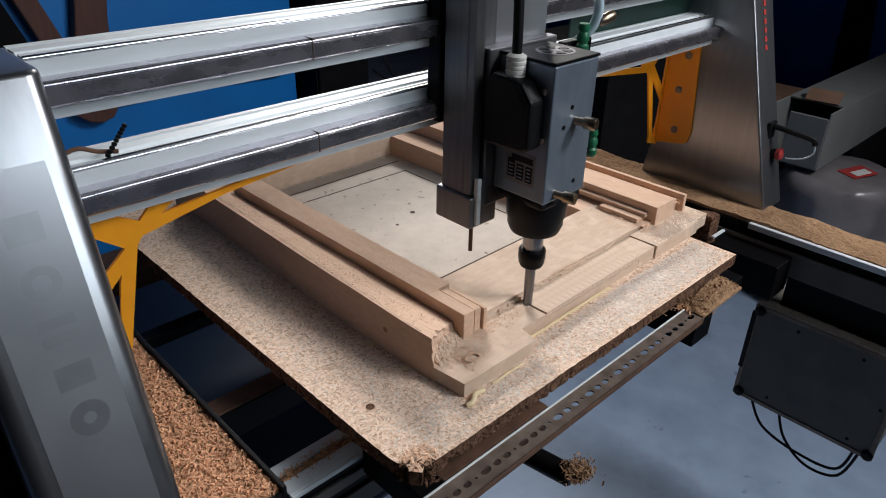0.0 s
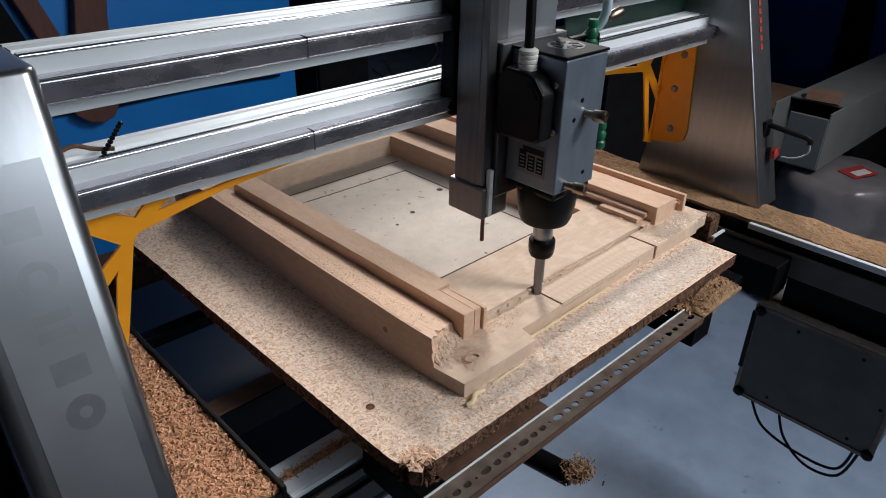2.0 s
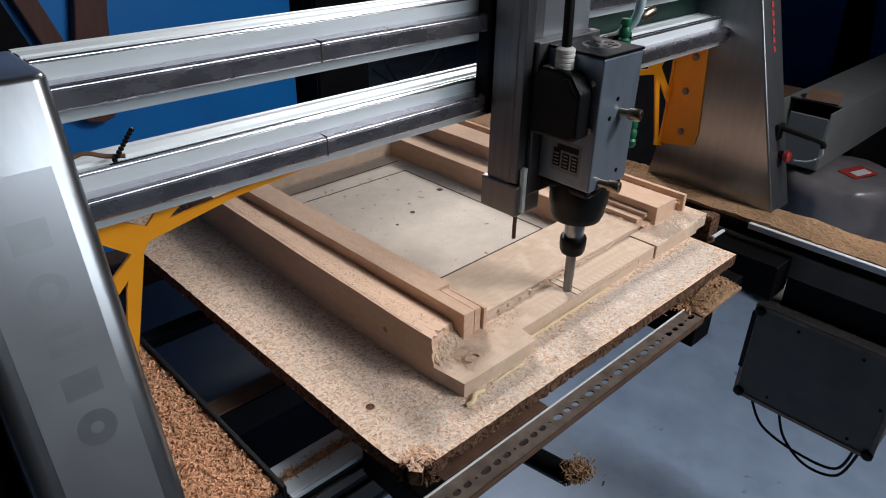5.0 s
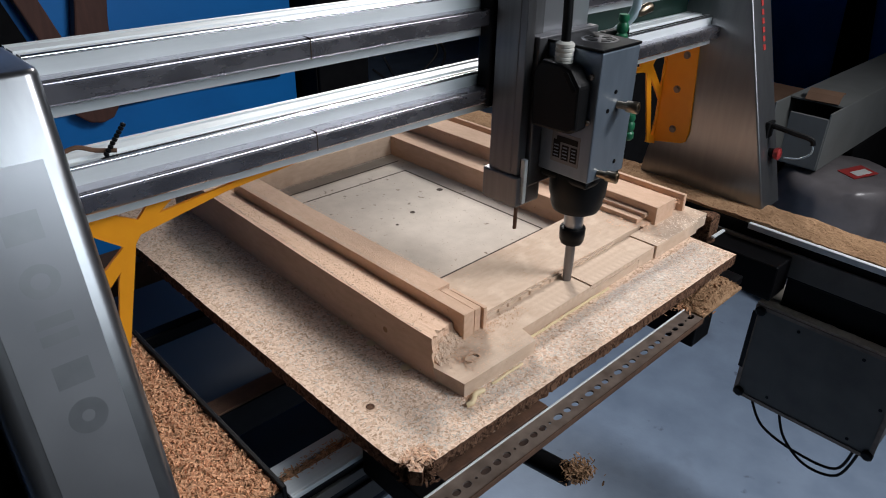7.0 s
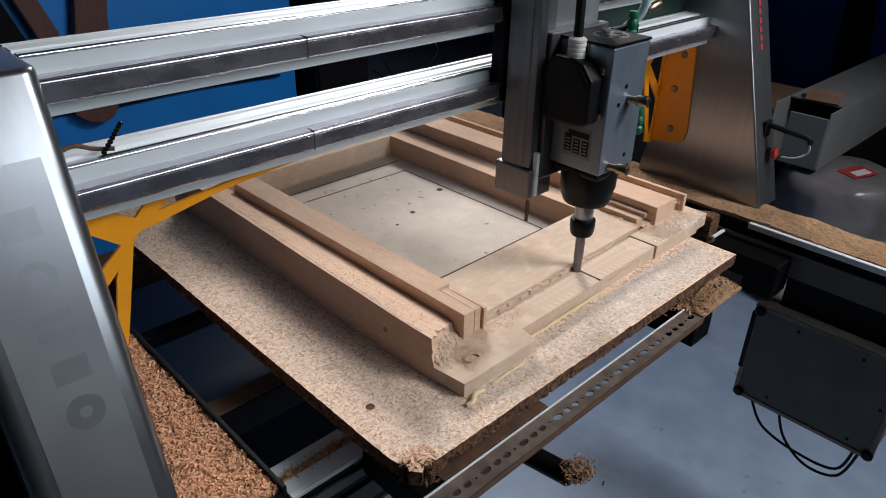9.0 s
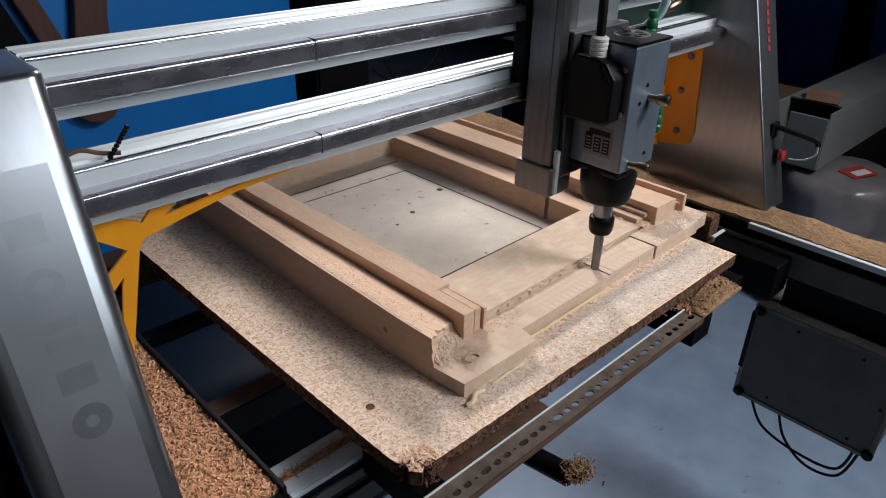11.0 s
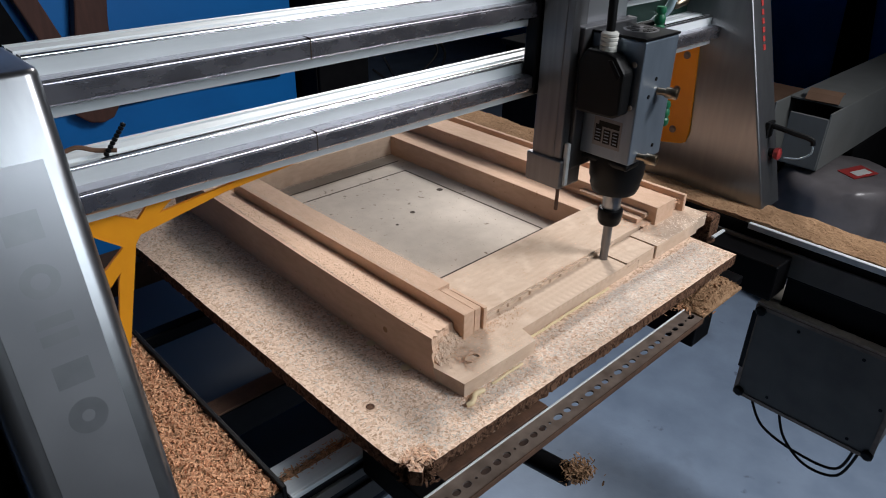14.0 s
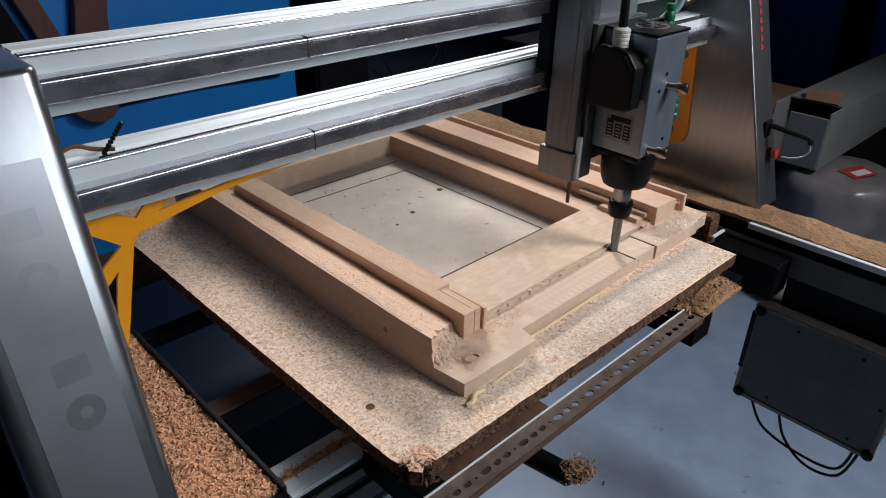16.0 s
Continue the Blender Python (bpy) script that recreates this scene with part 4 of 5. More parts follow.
def beam(z_top, name):
    b = part(name, prism([(0.1955, z_top - 0.041), (0.2355, z_top - 0.041), (0.2355, z_top), (0.2305, z_top), (0.2295, z_top - 0.0012), (0.2265, z_top - 0.0012), (0.2255, z_top),
                          (0.2125, z_top), (0.2115, z_top - 0.003), (0.2065, z_top - 0.003), (0.2055, z_top), (0.197, z_top), (0.1955, z_top - 0.0015)], "x", -0.1548, 0.7648), M_ALU, gantry, "bright extruded aluminium beam with grooves")
    zr = z_top - 0.0135
    rail = part("linear_rail", prism([(0.1955, zr), (0.1955, zr - 0.0165), (0.181, zr - 0.0165), (0.1795, zr - 0.015), (0.1795, zr - 0.0035), (0.183, zr), (0.19, zr + 0.0004)], "x", -0.1546, 0.7646), M_CHROME, b, "polished steel guide rail")
    part("rail_seam", box(0.0485, 0.0493, 0.1792, 0.19, zr - 0.0165, zr + 0.0005), M_GROOVE, b)
    for k in range(16):
        x = -0.125 + 0.06 * k
        part("rail_bolt", lathe([(0.0034, 0), (0.0034, 0.00015), (0.0012, 0.00015)], (x, 0.1795, zr - 0.008), (0, -1, 0), 14), M_CHROME, b)
    # thin shiny strip added to draw the beam's front highlight
    part("beam_edge", tube([(-0.1546, 0.1966, z_top - 0.0012), (0.3, 0.1966, z_top - 0.0012), (0.7646, 0.1966, z_top - 0.0012)], 0.0018, 12, 2), M_BRIGHT, b, "added bright strip for the highlight on the front edge", smooth=True)
    part("rail_edge", tube([(-0.1546, 0.1815, zr - 0.0024), (0.3, 0.1815, zr - 0.0024), (0.7646, 0.1815, zr - 0.0024)], 0.0020, 12, 2), M_CHROME, b, "polished rail edge", smooth=True)
    part("beam_lip", box(-0.1547, 0.7647, 0.1915, 0.1957, z_top - 0.041, z_top - 0.033, 0.0008), M_ALU, b)
    return b


beam_up = beam(0.3265, "upper_beam")
beam_low = beam(0.2480, "lower_beam")


def drive_belt():
    """Toothed belt lying in the lower beam's groove, and its loose dark end."""
    part("drive_belt", box(-0.12, 0.76, 0.1990, 0.2010, 0.2478, 0.2484), M_BLACK, beam_low, "black toothed drive belt")
    bm = bmesh.new()
    for i in range(290):
        bm2 = box(-0.118 + i * 0.0030, -0.1165 + i * 0.0030, 0.1988, 0.2012, 0.2483, 0.2487)
        me = bpy.data.meshes.new("t")
        bm2.to_mesh(me)
        bm2.free()
        bm.from_mesh(me)
        bpy.data.meshes.remove(me)
    tagged(part("belt_teeth", bm, M_BLACK, beam_low), kind="stuff")
    for i in range(9):
        t = i / 8
        part("chain_link", lathe([(0.0010, -0.0015), (0.0020, -0.0008), (0.0020, 0.0008), (0.0010, 0.0015)], (-0.116 + 0.018 * t, 0.2 + 0.008 * t, 0.2505 + 0.016 * t), (0.6, 0.3, 0.7), 8), M_BLACKSTEEL, beam_low, "dark loose chain end")
    part("belt_clamp", tube([(-0.145, 0.215, 0.2515), (-0.132, 0.212, 0.256), (-0.12, 0.207, 0.2525), (-0.108, 0.201, 0.2515)], 0.0018), M_IRON, beam_low, smooth=True)


drive_belt()


def bracket_left():
    """Orange gusset with triangular openings between post and lower beam."""
    outer = [(-0.1548, 0.2068), (0.05, 0.2068), (0.05, 0.2050), (-0.0308, 0.1970), (-0.1045, 0.1825), (-0.1095, 0.1760), (-0.130, 0.090), (-0.1548, 0.055)]
    holes = [[(-0.1515, 0.2020), (-0.1190, 0.1765), (-0.1345, 0.1630), (-0.1515, 0.1480)],
             [(-0.1252, 0.1565), (-0.1515, 0.1300), (-0.1515, 0.0750), (-0.1385, 0.0900), (-0.1275, 0.1500)],
             [(-0.1225, 0.2050), (-0.0950, 0.2050), (-0.1044, 0.1950)],
             [(-0.0745, 0.2050), (-0.0050, 0.2050), (-0.0880, 0.1955)]]
    return part("corner_bracket", plate(outer, holes, "y", 0.1985, 0.2015), M_ORANGE, gantry, "orange painted steel corner bracket")


bracket_l = bracket_left()


def bracket_right():
    outer = [(0.545, 0.2045), (0.7646, 0.2045), (0.7646, 0.032), (0.7385, 0.040), (0.7380, 0.052), (0.7060, 0.1600), (0.6950, 0.1628), (0.5725, 0.1775), (0.545, 0.1830)]
    holes = [[(0.555, 0.2025), (0.555, 0.1885), (0.686, 0.1725), (0.672, 0.2025)],
             [(0.690, 0.2025), (0.699, 0.1780), (0.726, 0.2025)],
             [(0.720, 0.1700), (0.746, 0.2025), (0.757, 0.2025), (0.757, 0.1280)],
             [(0.721, 0.1500), (0.757, 0.1080), (0.757, 0.0480), (0.748, 0.0520)]]
    br = part("corner_bracket", plate(outer, holes, "y", 0.2540, 0.2570), M_ORANGE, gantry, "orange painted steel corner bracket")
    pts = [(0.206, 0.207), (0.195, 0.068), (0.199, 0.050), (0.206, 0.046), (0.262, 0.036), (0.252, 0.207)]
    part("flange", prism(pts, "x", 0.7612, 0.7648, 0.0008), M_ORANGE, br)
    for y, z in ((0.2287, 0.1304), (0.2239, 0.066), (0.222, 0.185)):
        part("bolt", lathe([(0.006, 0), (0.006, 0.001), (0.0042, 0.001), (0.0042, 0.004), (0.003, 0.0045)], (0.7612, y, z), (-1, 0, 0), 10), M_ZINC, br, "grey bolt head")


bracket_right()


def post_fittings():
    h = part("grab_handle", tube([(0.80, 0.098, 0.098), (0.80, 0.086, 0.099), (0.806, 0.055, 0.094), (0.815, 0.03, 0.088), (0.816, 0.026, 0.080)], 0.0042), M_BLACK, gantry, "black handle on the post", smooth=True)
    part("handle_cable", tube([(0.816, 0.026, 0.080), (0.818, 0.026, 0.066), (0.815, 0.04, 0.055), (0.81, 0.06, 0.052)], 0.0013), M_HOSE, h, smooth=True)
    part("handle_plate", box(0.789, 0.811, 0.085, 0.091, 0.05, 0.105, 0.001), M_BLACK, h)
    b = part("push_button", lathe([(0.007, 0), (0.007, 0.012), (0.004, 0.013)], (0.80, 0.086, 0.0575), (0.1, -1, 0.05), 14), M_BLACK, gantry)
    part("button_cap", lathe([(0.004, 0.012), (0.0075, 0.0135), (0.0095, 0.018), (0.0095, 0.021), (0.006, 0.0235)], (0.80, 0.086, 0.0575), (0.1, -1, 0.05), 16), M_RED, b, "dull red mushroom button", smooth=True)


post_fittings()


def side_roller():
    """Black plate and dull roller on the outer side of the near post."""
    pl = part("roller_plate", box(-0.262, -0.2385, 0.135, 0.24, -0.02, 0.27, 0.002), M_MATTE, gantry, "black plate beside the post")
    part("roller", lathe([(0.016, -0.012), (0.019, -0.010), (0.019, 0.010), (0.016, 0.012)], (-0.249, 0.115, 0.036), (0, -1, 0), 28), M_IRON, pl, "dull brown roller", smooth=True)


side_roller()

part("back_panel", box(0.47, 0.7645, 0.2375, 0.2405, 0.235, 0.292, 0.001), M_DARKGREEN, gantry, "dark green panel behind the beams")


# ---- things beside the machine ----
BUNDLE = (1.62, 0.185)


def side_clutter():
    far = Matrix.Translation(EYE) @ Matrix.Scale(1.407, 4) @ Matrix.Translation(-EYE)
    # upright bundle in plastic film
    bm = bmesh.new()
    m = 56
    rings = []
    for z, k in ((FLOOR_Z, 0.90), (-0.57, 1.0), (-0.52, 1.02), (-0.47, 0.99), (-0.42, 1.02), (-0.37, 1.0), (-0.33, 1.02), (-0.30, 0.99), (-0.28, 1.0), (-0.262, 0.98), (-0.248, 0.95), (-0.234, 0.90), (-0.226, 0.82), (-0.223, 0.5), (-0.222, 0.2)):
        row = []
        for q in range(m):
            a = 2 * math.pi * q / m
            v = Vector((BUNDLE[0] + 0.150 * k * math.cos(a), BUNDLE[1] + 0.150 * k * math.sin(a), z))
            wob = 0.012 * noise.noise_vector(Vector((v.x * 9, v.y * 9, v.z * 4))) + 0.006 * noise.noise_vector(v * 34)
            wob.z *= 0.4
            v += wob
            v.z = max(v.z, FLOOR_Z) if z > FLOOR_Z else FLOOR_Z
            row.append(bm.verts.new(v))
        rings.append(row)
    for p, q in zip(rings, rings[1:]):
        for k in range(m):
            bm.faces.new((p[k], p[(k + 1) % m], q[(k + 1) % m], q[k]))
    bm.faces.new(rings[0][::-1])
    bm.faces.new(rings[-1])
    bundle = part("film_wrapped_roll", bm, M_FILM, smooth=True)
    tagged(bundle, "upright bundle wrapped in crumpled grey plastic film", "bundle")
    lab = part("label", box(-0.025, 0.025, -0.020, 0.020, 0.0, 0.0012), M_RED, bundle, "red and white paper label")
    lab.matrix_world = pose(1.605, 0.150, -0.2165, 0, -6, -28) @ Matrix.Scale(1.407, 4)
    w = part("label_field", box(-0.014, 0.018, -0.014, 0.004, 0.0012, 0.0018), M_LABEL, bundle, "white label field")
    w.matrix_world = lab.matrix_world.copy()
    # long carton
    c = thing("long_carton", "long white cardboard carton lying beside the machine, one end open", "carton")
    c.matrix_world = pose(0, 0, 0)
    x0, x1, y0, y1, z0, z1, t = 1.0, 1.62, 0.068, 0.165, -0.024, 0.079, 0.003
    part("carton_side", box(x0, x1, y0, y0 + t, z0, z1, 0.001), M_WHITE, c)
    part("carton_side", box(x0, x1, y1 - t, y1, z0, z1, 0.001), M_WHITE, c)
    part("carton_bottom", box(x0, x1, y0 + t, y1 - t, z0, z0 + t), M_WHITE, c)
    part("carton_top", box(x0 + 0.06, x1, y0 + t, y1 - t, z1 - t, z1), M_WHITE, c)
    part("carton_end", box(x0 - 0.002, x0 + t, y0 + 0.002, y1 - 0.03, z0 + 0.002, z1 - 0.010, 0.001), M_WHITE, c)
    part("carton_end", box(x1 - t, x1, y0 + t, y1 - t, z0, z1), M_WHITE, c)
    bent = [(-0.001, 0.0), (0.010, 0.010), (0.022, 0.015), (0.034, 0.012), (0.034, 0.0145), (0.022, 0.0178), (0.009, 0.0128), (-0.003, 0.002)]
    f = part("carton_flap", prism(bent, "y", -0.036, 0.020), M_CARD, c, "bent brown inside flap")
    f.matrix_world = pose(x0 + 0.058, 0.116, z1, 0, 0, 6)
    for o in c.children:
        o.matrix_world = far @ o.matrix_basis
    crate = part("dark_crate", join(box(1.78, 2.36, 0.222, 0.352, FLOOR_Z, -0.235, 0.004), box(1.775, 2.365, 0.217, 0.357, -0.234, -0.2135, 0.003)), M_MATTE)
    tagged(crate, "matt black crate under the white carton", "crate")
    # dark carton behind
    d = thing("brown_carton", "brown cardboard carton behind the white one", "carton")
    part("carton_body", box(1.02, 1.30, 0.18, 0.36, -0.2985, 0.035, 0.003), M_CARD, d)
    part("carton_flap", box(1.02, 1.30, 0.175, 0.179, 0.0, 0.055, 0.001), M_CARD, d)
    for o in d.children:
        o.matrix_world = far @ o.matrix_basis

    bar = part("wall_timber", prism([(0.8324, -0.0693), (0.7249, -0.0552), (0.6713, -0.4219), (0.8143, -0.4527)], "x", 3.36, 3.3999), M_MATTE)
    tagged(bar, "dark brown timber strap on the blue wall", "timber strap")


side_clutter()


def back_clutter():
    wire = part("wall_wire", tube([(0.05, 1.488, -0.085), (0.19, 1.488, -0.103), (0.33, 1.488, -0.108), (0.55, 1.488, -0.104), (0.80, 1.488, -0.112)], 0.004, 6), M_BLACK, smooth=True)
    tagged(wire, "black wire running along the blue partition", "wire")
    rack = thing("dark_cabinet", "dark cabinet standing behind the machine", "cabinet")
    part("cabinet_body", box(0.88, 1.06, 1.40, 1.75, FLOOR_Z, 0.75, 0.004), M_MATTE, rack)
    part("cabinet_door", box(0.875, 0.8795, 1.41, 1.74, FLOOR_Z + 0.03, 0.73, 0.002), M_MATTE, rack)
    for pts in ([(0.90, 1.18, -0.05), (0.97, 1.15, -0.10), (1.05, 1.15, -0.075), (1.11, 1.15, -0.02)], [(0.93, 1.17, -0.02), (0.985, 1.15, -0.11), (1.08, 1.15, -0.105), (1.15, 1.16, -0.04)]):
        o = part("loose_cable", tube(pts + [(pts[-1][0], 1.245, 0.02)], 0.0035, 6), M_BLACK, smooth=True)
        tagged(o, "loose dark cable hanging behind the gantry", "cable", group="cables behind the gantry")


back_clutter()



def dark_bin():
    """A dark bin on the floor behind the machine's right side."""
    b = thing("dark_bin", "black steel bin standing behind the machine", "bin")
    x0, x1, y0, y1, z1 = 1.17, 1.75, 0.62, 0.95, 0.02
    part("bin_side", box(x0, x1, y0, y0 + 0.01, FLOOR_Z, z1, 0.002), M_MATTE, b)
    part("bin_side", box(x0, x1, y1 - 0.01, y1, FLOOR_Z, z1, 0.002), M_MATTE, b)
    part("bin_side", box(x0, x0 + 0.01, y0 + 0.01, y1 - 0.01, FLOOR_Z, z1, 0.002), M_MATTE, b)
    part("bin_side", box(x1 - 0.01, x1, y0 + 0.01, y1 - 0.01, FLOOR_Z, z1, 0.002), M_MATTE, b)
    part("bin_floor", box(x0 + 0.01, x1 - 0.01, y0 + 0.01, y1 - 0.01, FLOOR_Z, FLOOR_Z + 0.01), M_MATTE, b)
    part("bin_lid", box(x0 - 0.01, x1 + 0.01, y0 - 0.01, y1 + 0.01, z1, z1 + 0.015, 0.003), M_MATTE, b)


dark_bin()


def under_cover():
    """Added sheets below the bed: one blocks light, one is coloured like shaded floor."""
    k = thing("bed_skirt", "added dark sheets standing in for the shaded floor below the router bed", "machine panel")
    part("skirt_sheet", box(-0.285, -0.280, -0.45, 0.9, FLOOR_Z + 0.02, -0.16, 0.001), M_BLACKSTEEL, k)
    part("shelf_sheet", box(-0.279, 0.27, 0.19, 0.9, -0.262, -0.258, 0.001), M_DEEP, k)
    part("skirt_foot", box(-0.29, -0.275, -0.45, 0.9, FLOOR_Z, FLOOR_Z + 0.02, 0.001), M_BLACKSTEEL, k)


under_cover()

# ---- spindle carriage ----
carriage = thing("spindle_carriage", "grey aluminium router spindle on its vertical slide, cutter turning", "router spindle")


def spindle():
    # vertical slide
    z = part("slide_column", box(0.190, 0.226, 0.142, 0.1745, 0.118, 0.52, 0.002), M_DARKALU, carriage, "dull grey aluminium slide column")
    part("slide_foot", box(0.187, 0.226, 0.130, 0.1795, 0.114, 0.1485, 0.002), M_DARKALU, z)
    part("guide_strip", box(0.1895, 0.202, 0.1335, 0.1425, 0.150, 0.50, 0.001), M_DARKALU, z)
    part("guide_rod", box(0.1935, 0.199, 0.1265, 0.1325, 0.118, 0.168, 0.001), M_ALU, z, "bright steel guide strip")
    part("slide_pin", lathe([(0.0022, -0.03), (0.0022, 0.012), (0.005, 0.012), (0.005, 0.018)], (0.1999, 0.1395, 0.1125), segs=12), M_IRON, z, "thin rusty pin below the column")
    part("back_carriage", box(0.187, 0.32, 0.1765, 0.1945, 0.214, 0.335, 0.002), M_BLACKSTEEL, carriage, "black carriage plate on the rails")
    part("carriage_block", box(0.195, 0.30, 0.1695, 0.1785, 0.122, 0.50, 0.002), M_BLACKSTEEL, carriage)
    pl = part("mounting_plate", box(0.2035, 0.3005, 0.1285, 0.1415, 0.135, 0.292, 0.0015), M_DARKALU, carriage, "aluminium mounting plate with a bright upper edge")
    part("hose_bracket", box(0.2810, 0.330, 0.0860, 0.0900, 0.176, 0.182, 0.001), M_BLACKSTEEL, carriage)
    part("hose_arm", box(0.300, 0.345, 0.118, 0.1281, 0.268, 0.286, 0.002), M_BLACKSTEEL, carriage)
    part("upper_plate", box(0.2080, 0.3000, 0.1430, 0.1560, 0.285, 0.52, 0.0015), M_PANEL, carriage, "brushed steel upper plate")
    # motor body
    body = part("motor_body", box(0.2171, 0.2804, 0.0640, 0.1282, 0.155, 0.2862, 0.0016), M_BODY, carriage, "silver square spindle motor body")
    cover = part("fan_cover", box(0.2163, 0.2812, 0.0632, 0.1290, 0.2864, 0.2892, 0.0008), M_BLACKSTEEL, body, "dark end cover with fan openings")
    for i in range(6):
        a = 2 * math.pi * i / 6
        pts = []
        for r, da in ((0.0060, -0.30), (0.0145, -0.36), (0.0158, 0.0), (0.0145, 0.36), (0.0060, 0.30)):
            pts.append((0.2545 + r * math.cos(a + da), 0.0945 + r * math.sin(a + da)))
        part("fan_opening", prism(pts, "z", 0.2893, 0.2903), M_BLACK, body)
    part("fan_grille", lathe([(0.0185, 0.2892), (0.018, 0.2896), (0.001, 0.2896)], (0.2545, 0.0945, 0.0002), segs=32), M_DARKALU, body)
    # black terminal cover on the side
    tc = part("terminal_cover", prism([(0.0725, 0.2125), (0.0800, 0.2075), (0.1275, 0.2060), (0.1300, 0.2600), (0.1200, 0.2740), (0.0960, 0.2735), (0.0840, 0.2700), (0.0725, 0.2560)], "x", 0.1975, 0.2169, 0.003), M_BLACK, carriage, "black plastic terminal cover")
    part("cover_facet", prism([(0.0790, 0.2480), (0.0930, 0.2660), (0.0870, 0.2670), (0.0760, 0.2530)], "x", 0.1965, 0.199, 0.0005), M_BLACKSTEEL, tc)
    for y, zz in ((0.0735, 0.2625), (0.0720, 0.2180)):
        part("screw", lathe([(0.003, 0), (0.003, 0.002), (0.0015, 0.003)], (0.2168, y, zz), (-1, 0, 0), 10), M_ZINC, tc)
    ribs = [(0.0090, 0.258), (0.0090, 0.2740)]
    for i in range(4):
        z0 = 0.2745 + i * 0.0042
        ribs += [(0.0080, z0), (0.0090, z0 + 0.0008), (0.0090, z0 + 0.0032), (0.0080, z0 + 0.0040)]
    part("cable_gland", lathe(ribs + [(0.0055, 0.2925)], (0.2090, 0.1020, 0), segs=20), M_GLAND, carriage, "grey-white cable gland", smooth=True)
    part("motor_cable", tube([(0.2090, 0.1020, 0.288), (0.2088, 0.1022, 0.31), (0.2090, 0.1040, 0.35), (0.2100, 0.108, 0.42), (0.212, 0.112, 0.52)], 0.0047, 10), M_BLACK, carriage, "thick black motor cable", smooth=True)
    # rating plate with unreadable writing
    plate = part("rating_plate", box(0.2167, 0.2171, 0.0775, 0.1125, 0.168, 0.2000), M_DARKALU, carriage, "dark rating plate with worn unreadable writing")
    for i, (y0, y1, z0, z1) in enumerate(((0.080, 0.106, 0.1905, 0.1965), (0.080, 0.088, 0.172, 0.188), (0.0905, 0.099, 0.172, 0.188), (0.1015, 0.110, 0.173, 0.192))):
        part("writing_bar", box(0.2163, 0.2168, y0, y1, z0, z1), M_BLACK, plate)
        if i:
            for k in range(4):
                part("writing_bar", box(0.2160, 0.2164, y0 + 0.0015, y1 - 0.0015, z0 + 0.002 + k * 0.0036, z0 + 0.0032 + k * 0.0036), M_BODY, plate)
    # water fittings on the front
    for x, zz in ((0.2535, 0.2310), (0.2340, 0.1625)):
        k = part("hose_fitting", lathe([(0.0040, 0.0), (0.0040, 0.009), (0.0056, 0.0095), (0.0060, 0.0105), (0.0060, 0.0205), (0.0054, 0.0215), (0.0032, 0.0216), (0.0030, 0.0200)], (x, 0.0640, zz), (0.22, -1, 0.0), 16), M_BRASS, carriage, "worn nickel-brass fitting", smooth=True)
    for x, zz in ((0.2365, 0.2277), (0.2465, 0.2450), (0.2612, 0.1690)):
        part("body_screw", lathe([(0.0022, 0), (0.0022, 0.0008), (0.001, 0.001)], (x, 0.0640, zz), (0, -1, 0), 10), M_BLACKSTEEL, carriage)
    # green hose connectors on the far side
    for z0, x in ((0.172, 0.3215), (0.2740, 0.3200)):
        gtop = part("hose_connector", lathe([(0.0045, 0.0), (0.0065, 0.003), (0.0065, 0.008), (0.0045, 0.010), (0.0062, 0.013), (0.0062, 0.018), (0.0045, 0.021), (0.0060, 0.024), (0.005, 0.029)], (x, 0.088 if z0 < 0.25 else 0.112, z0), segs=14), M_GREEN, carriage, "green plastic hose connector", smooth=True)
    part("hose", tube([(0.318, 0.1282, 0.275), (0.328, 0.124, 0.283), (0.336, 0.112, 0.300), (0.335, 0.108, 0.320), (0.325, 0.108, 0.345), (0.32, 0.11, 0.42)], 0.0050, 10), M_HOSE, carriage, "pale blue coolant hose", smooth=True)
    part("brass_valve", lathe([(0.004, 0), (0.0055, 0.003), (0.0055, 0.018), (0.004, 0.020)], (0.338, 0.108, 0.303), (0.9, -0.2, 0.25), 12), M_BRASS, carriage, smooth=True)
    # lower nose, collet nut and cutter
    cx, cy = 0.2489, 0.096
    part("spindle_nose", lathe([(0.030, 0.156), (0.0315, 0.150), (0.0305, 0.128), (0.0285, 0.122), (0.0285, 0.1165), (0.0255, 0.109), (0.0125, 0.1045)], (cx, cy, 0), segs=36), M_BLACK, carriage, "black round spindle nose", smooth=True)
    part("nose_block", box(0.2185, 0.279, 0.0655, 0.1268, 0.146, 0.156, 0.004), M_BLACK, carriage)
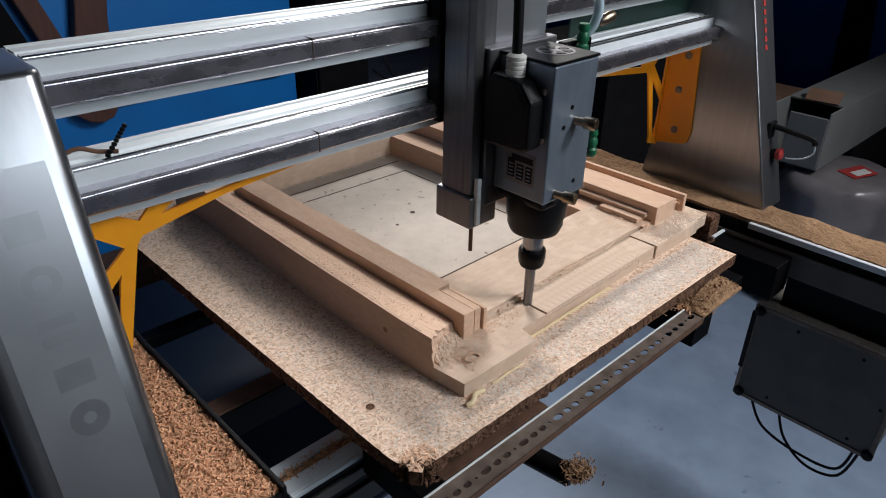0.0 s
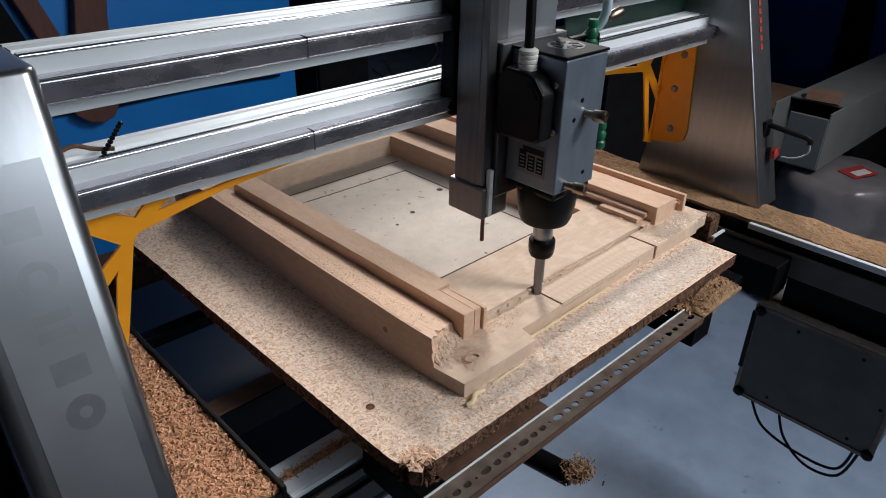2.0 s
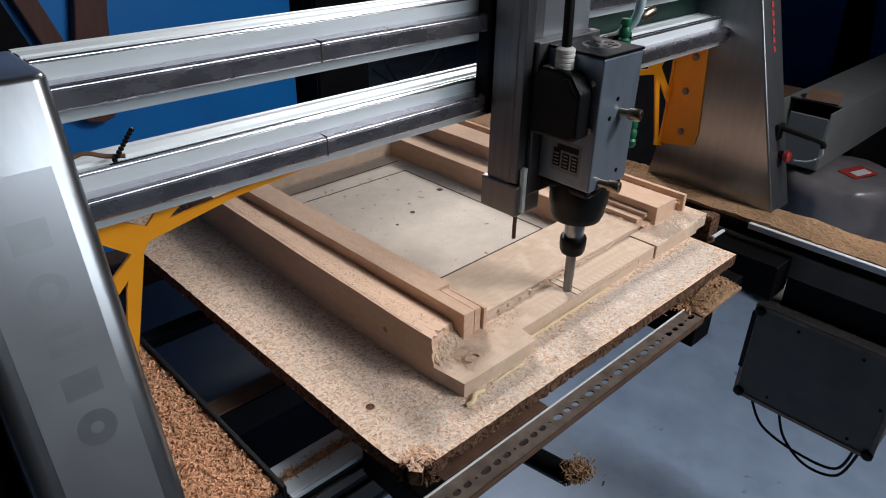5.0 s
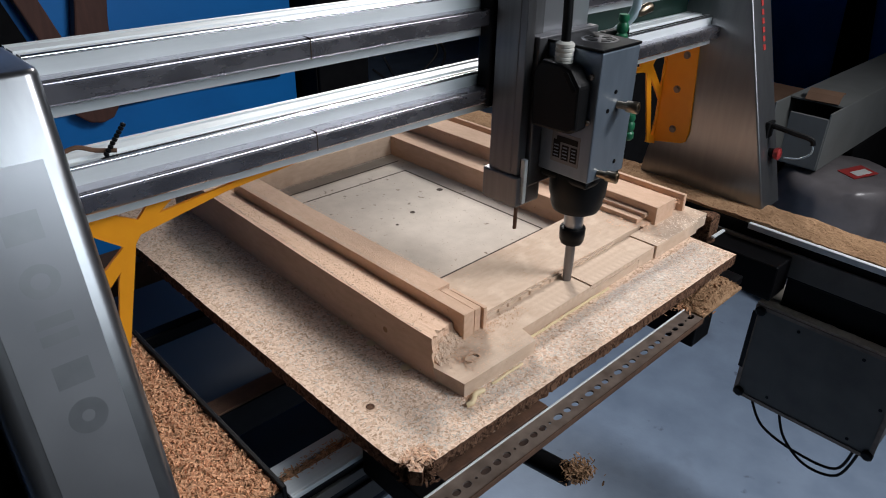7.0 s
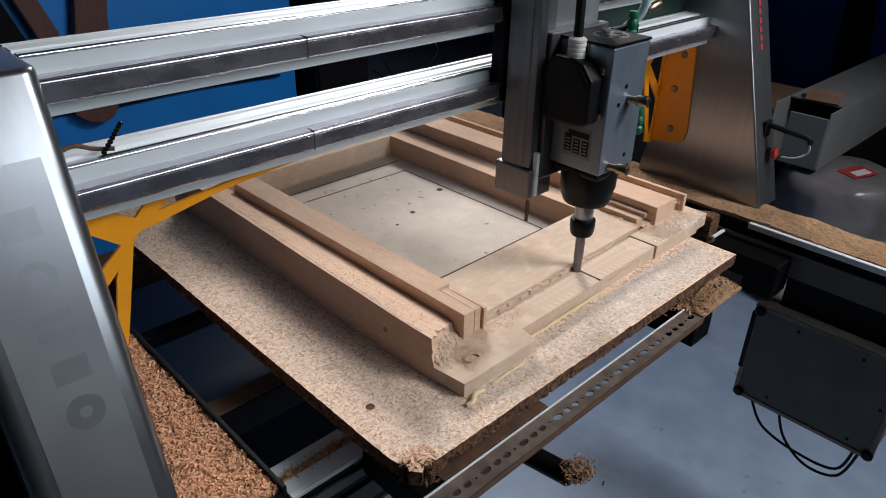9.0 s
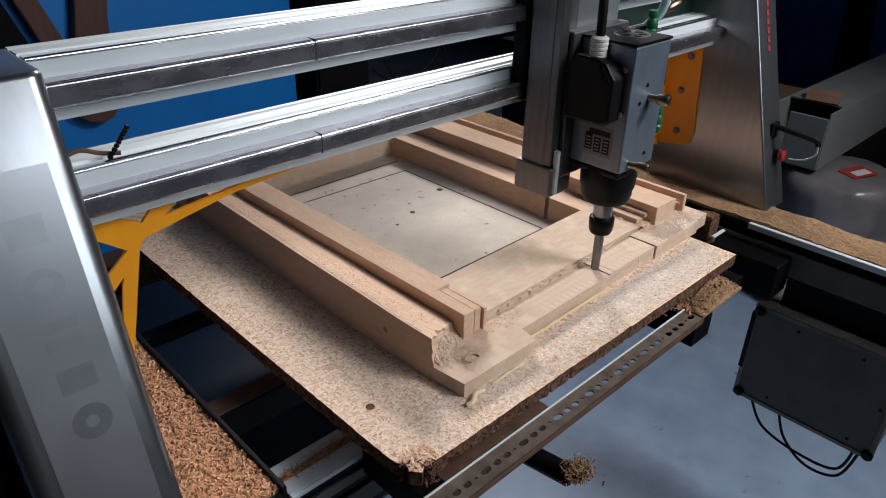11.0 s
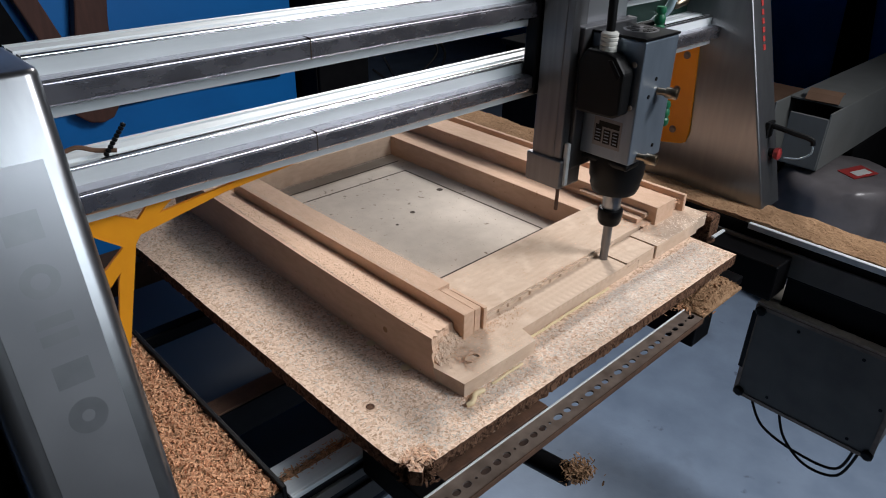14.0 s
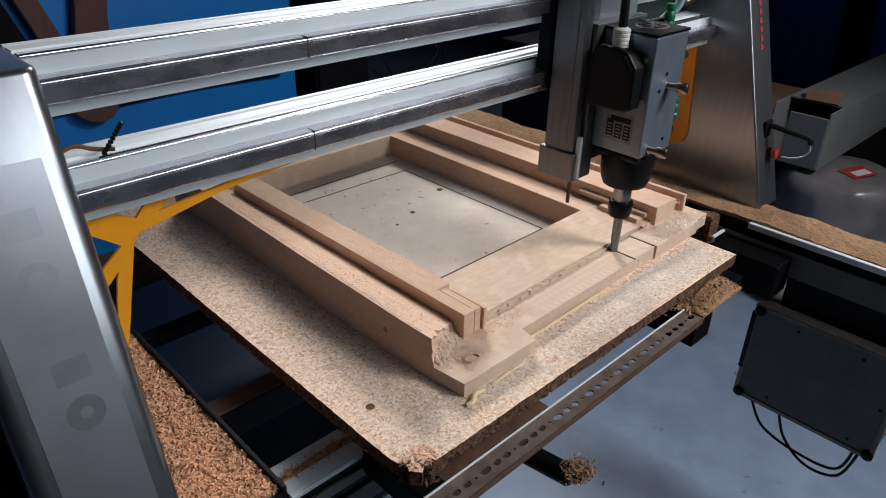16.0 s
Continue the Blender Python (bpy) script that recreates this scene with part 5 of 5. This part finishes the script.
    part("spindle_shaft", lathe([(0.0108, 0.108), (0.0108, 0.086), (0.0098, 0.083)], (cx, cy, 0), segs=28), M_STEEL, carriage, "bright spindle shaft", smooth=True)
    part("collet_nut", lathe([(0.0098, 0.0865), (0.0138, 0.085), (0.0144, 0.0835), (0.0144, 0.0745), (0.0138, 0.0735), (0.0138, 0.0700), (0.0120, 0.0655), (0.0075, 0.0640)], (cx, cy, 0), segs=28), M_BLACKSTEEL, carriage, "black collet nut", smooth=True)
    part("cutter", lathe([(0.0055, 0.066), (0.0055, 0.034), (0.0050, 0.030), (0.0050, 0.0161), (0.004, 0.0159)], (cx, cy, 0), segs=20), M_DARKALU, carriage, "dark grey end mill", smooth=True)


spindle()


def motions():
    """The gantry shuttles to and fro along y; at each end the carriage steps along x."""
    back, front, half, first = 0.0068, -0.0290, 0.8735, 0.23
    run = []
    run.append((0.0, -0.0003, 0.0))
    for k in range(-1, 20):
        te = first + k * half
        y = back if k % 2 == 0 else front
        yn = front if k % 2 == 0 else back
        x, xn = k * STEP, (k + 1) * STEP
        a, b, c = te - 0.13, te + 0.105, te + half - 0.13
        rows = [(a, y, x), ((a + b) / 2, y, (x + xn) / 2), (b, y, xn)]
        for f in (0.12, 0.5, 0.88):
            rows.append((b + (c - b) * f, y + (yn - y) * f, xn))
        for r in rows:
            if 0.02 < r[0] < 15.97:
                run.append(r)
    run.append((16.0, 0.0060, 18.94 * STEP))
    walk(gantry, [(t, pose(0, y, 0)) for t, y, x in run])
    walk(carriage, [(t, pose(x, y, 0)) for t, y, x in run])
    for k, ob in enumerate(strips):
        x = X_START + k * STEP
        # strip k goes down while the cutter passes over it
        t0 = first + (k - 1) * half + 0.10
        t1 = t0 + 0.62
        up, low = pose(x, 0, Z_UNCUT), pose(x, 0, Z_CUT)
        if t1 <= 0.02:
            rows = [(0.0, low), (16.0, low)]
        elif t0 >= 15.9:
            rows = [(0.0, up), (16.0, up)]
        else:
            rows = [(0.0, up)] + ([(t0, up)] if t0 > 0.02 else []) + ([(t1, low)] if t1 < 15.9 else []) + [(16.0, low)]
        walk(ob, rows)


motions()
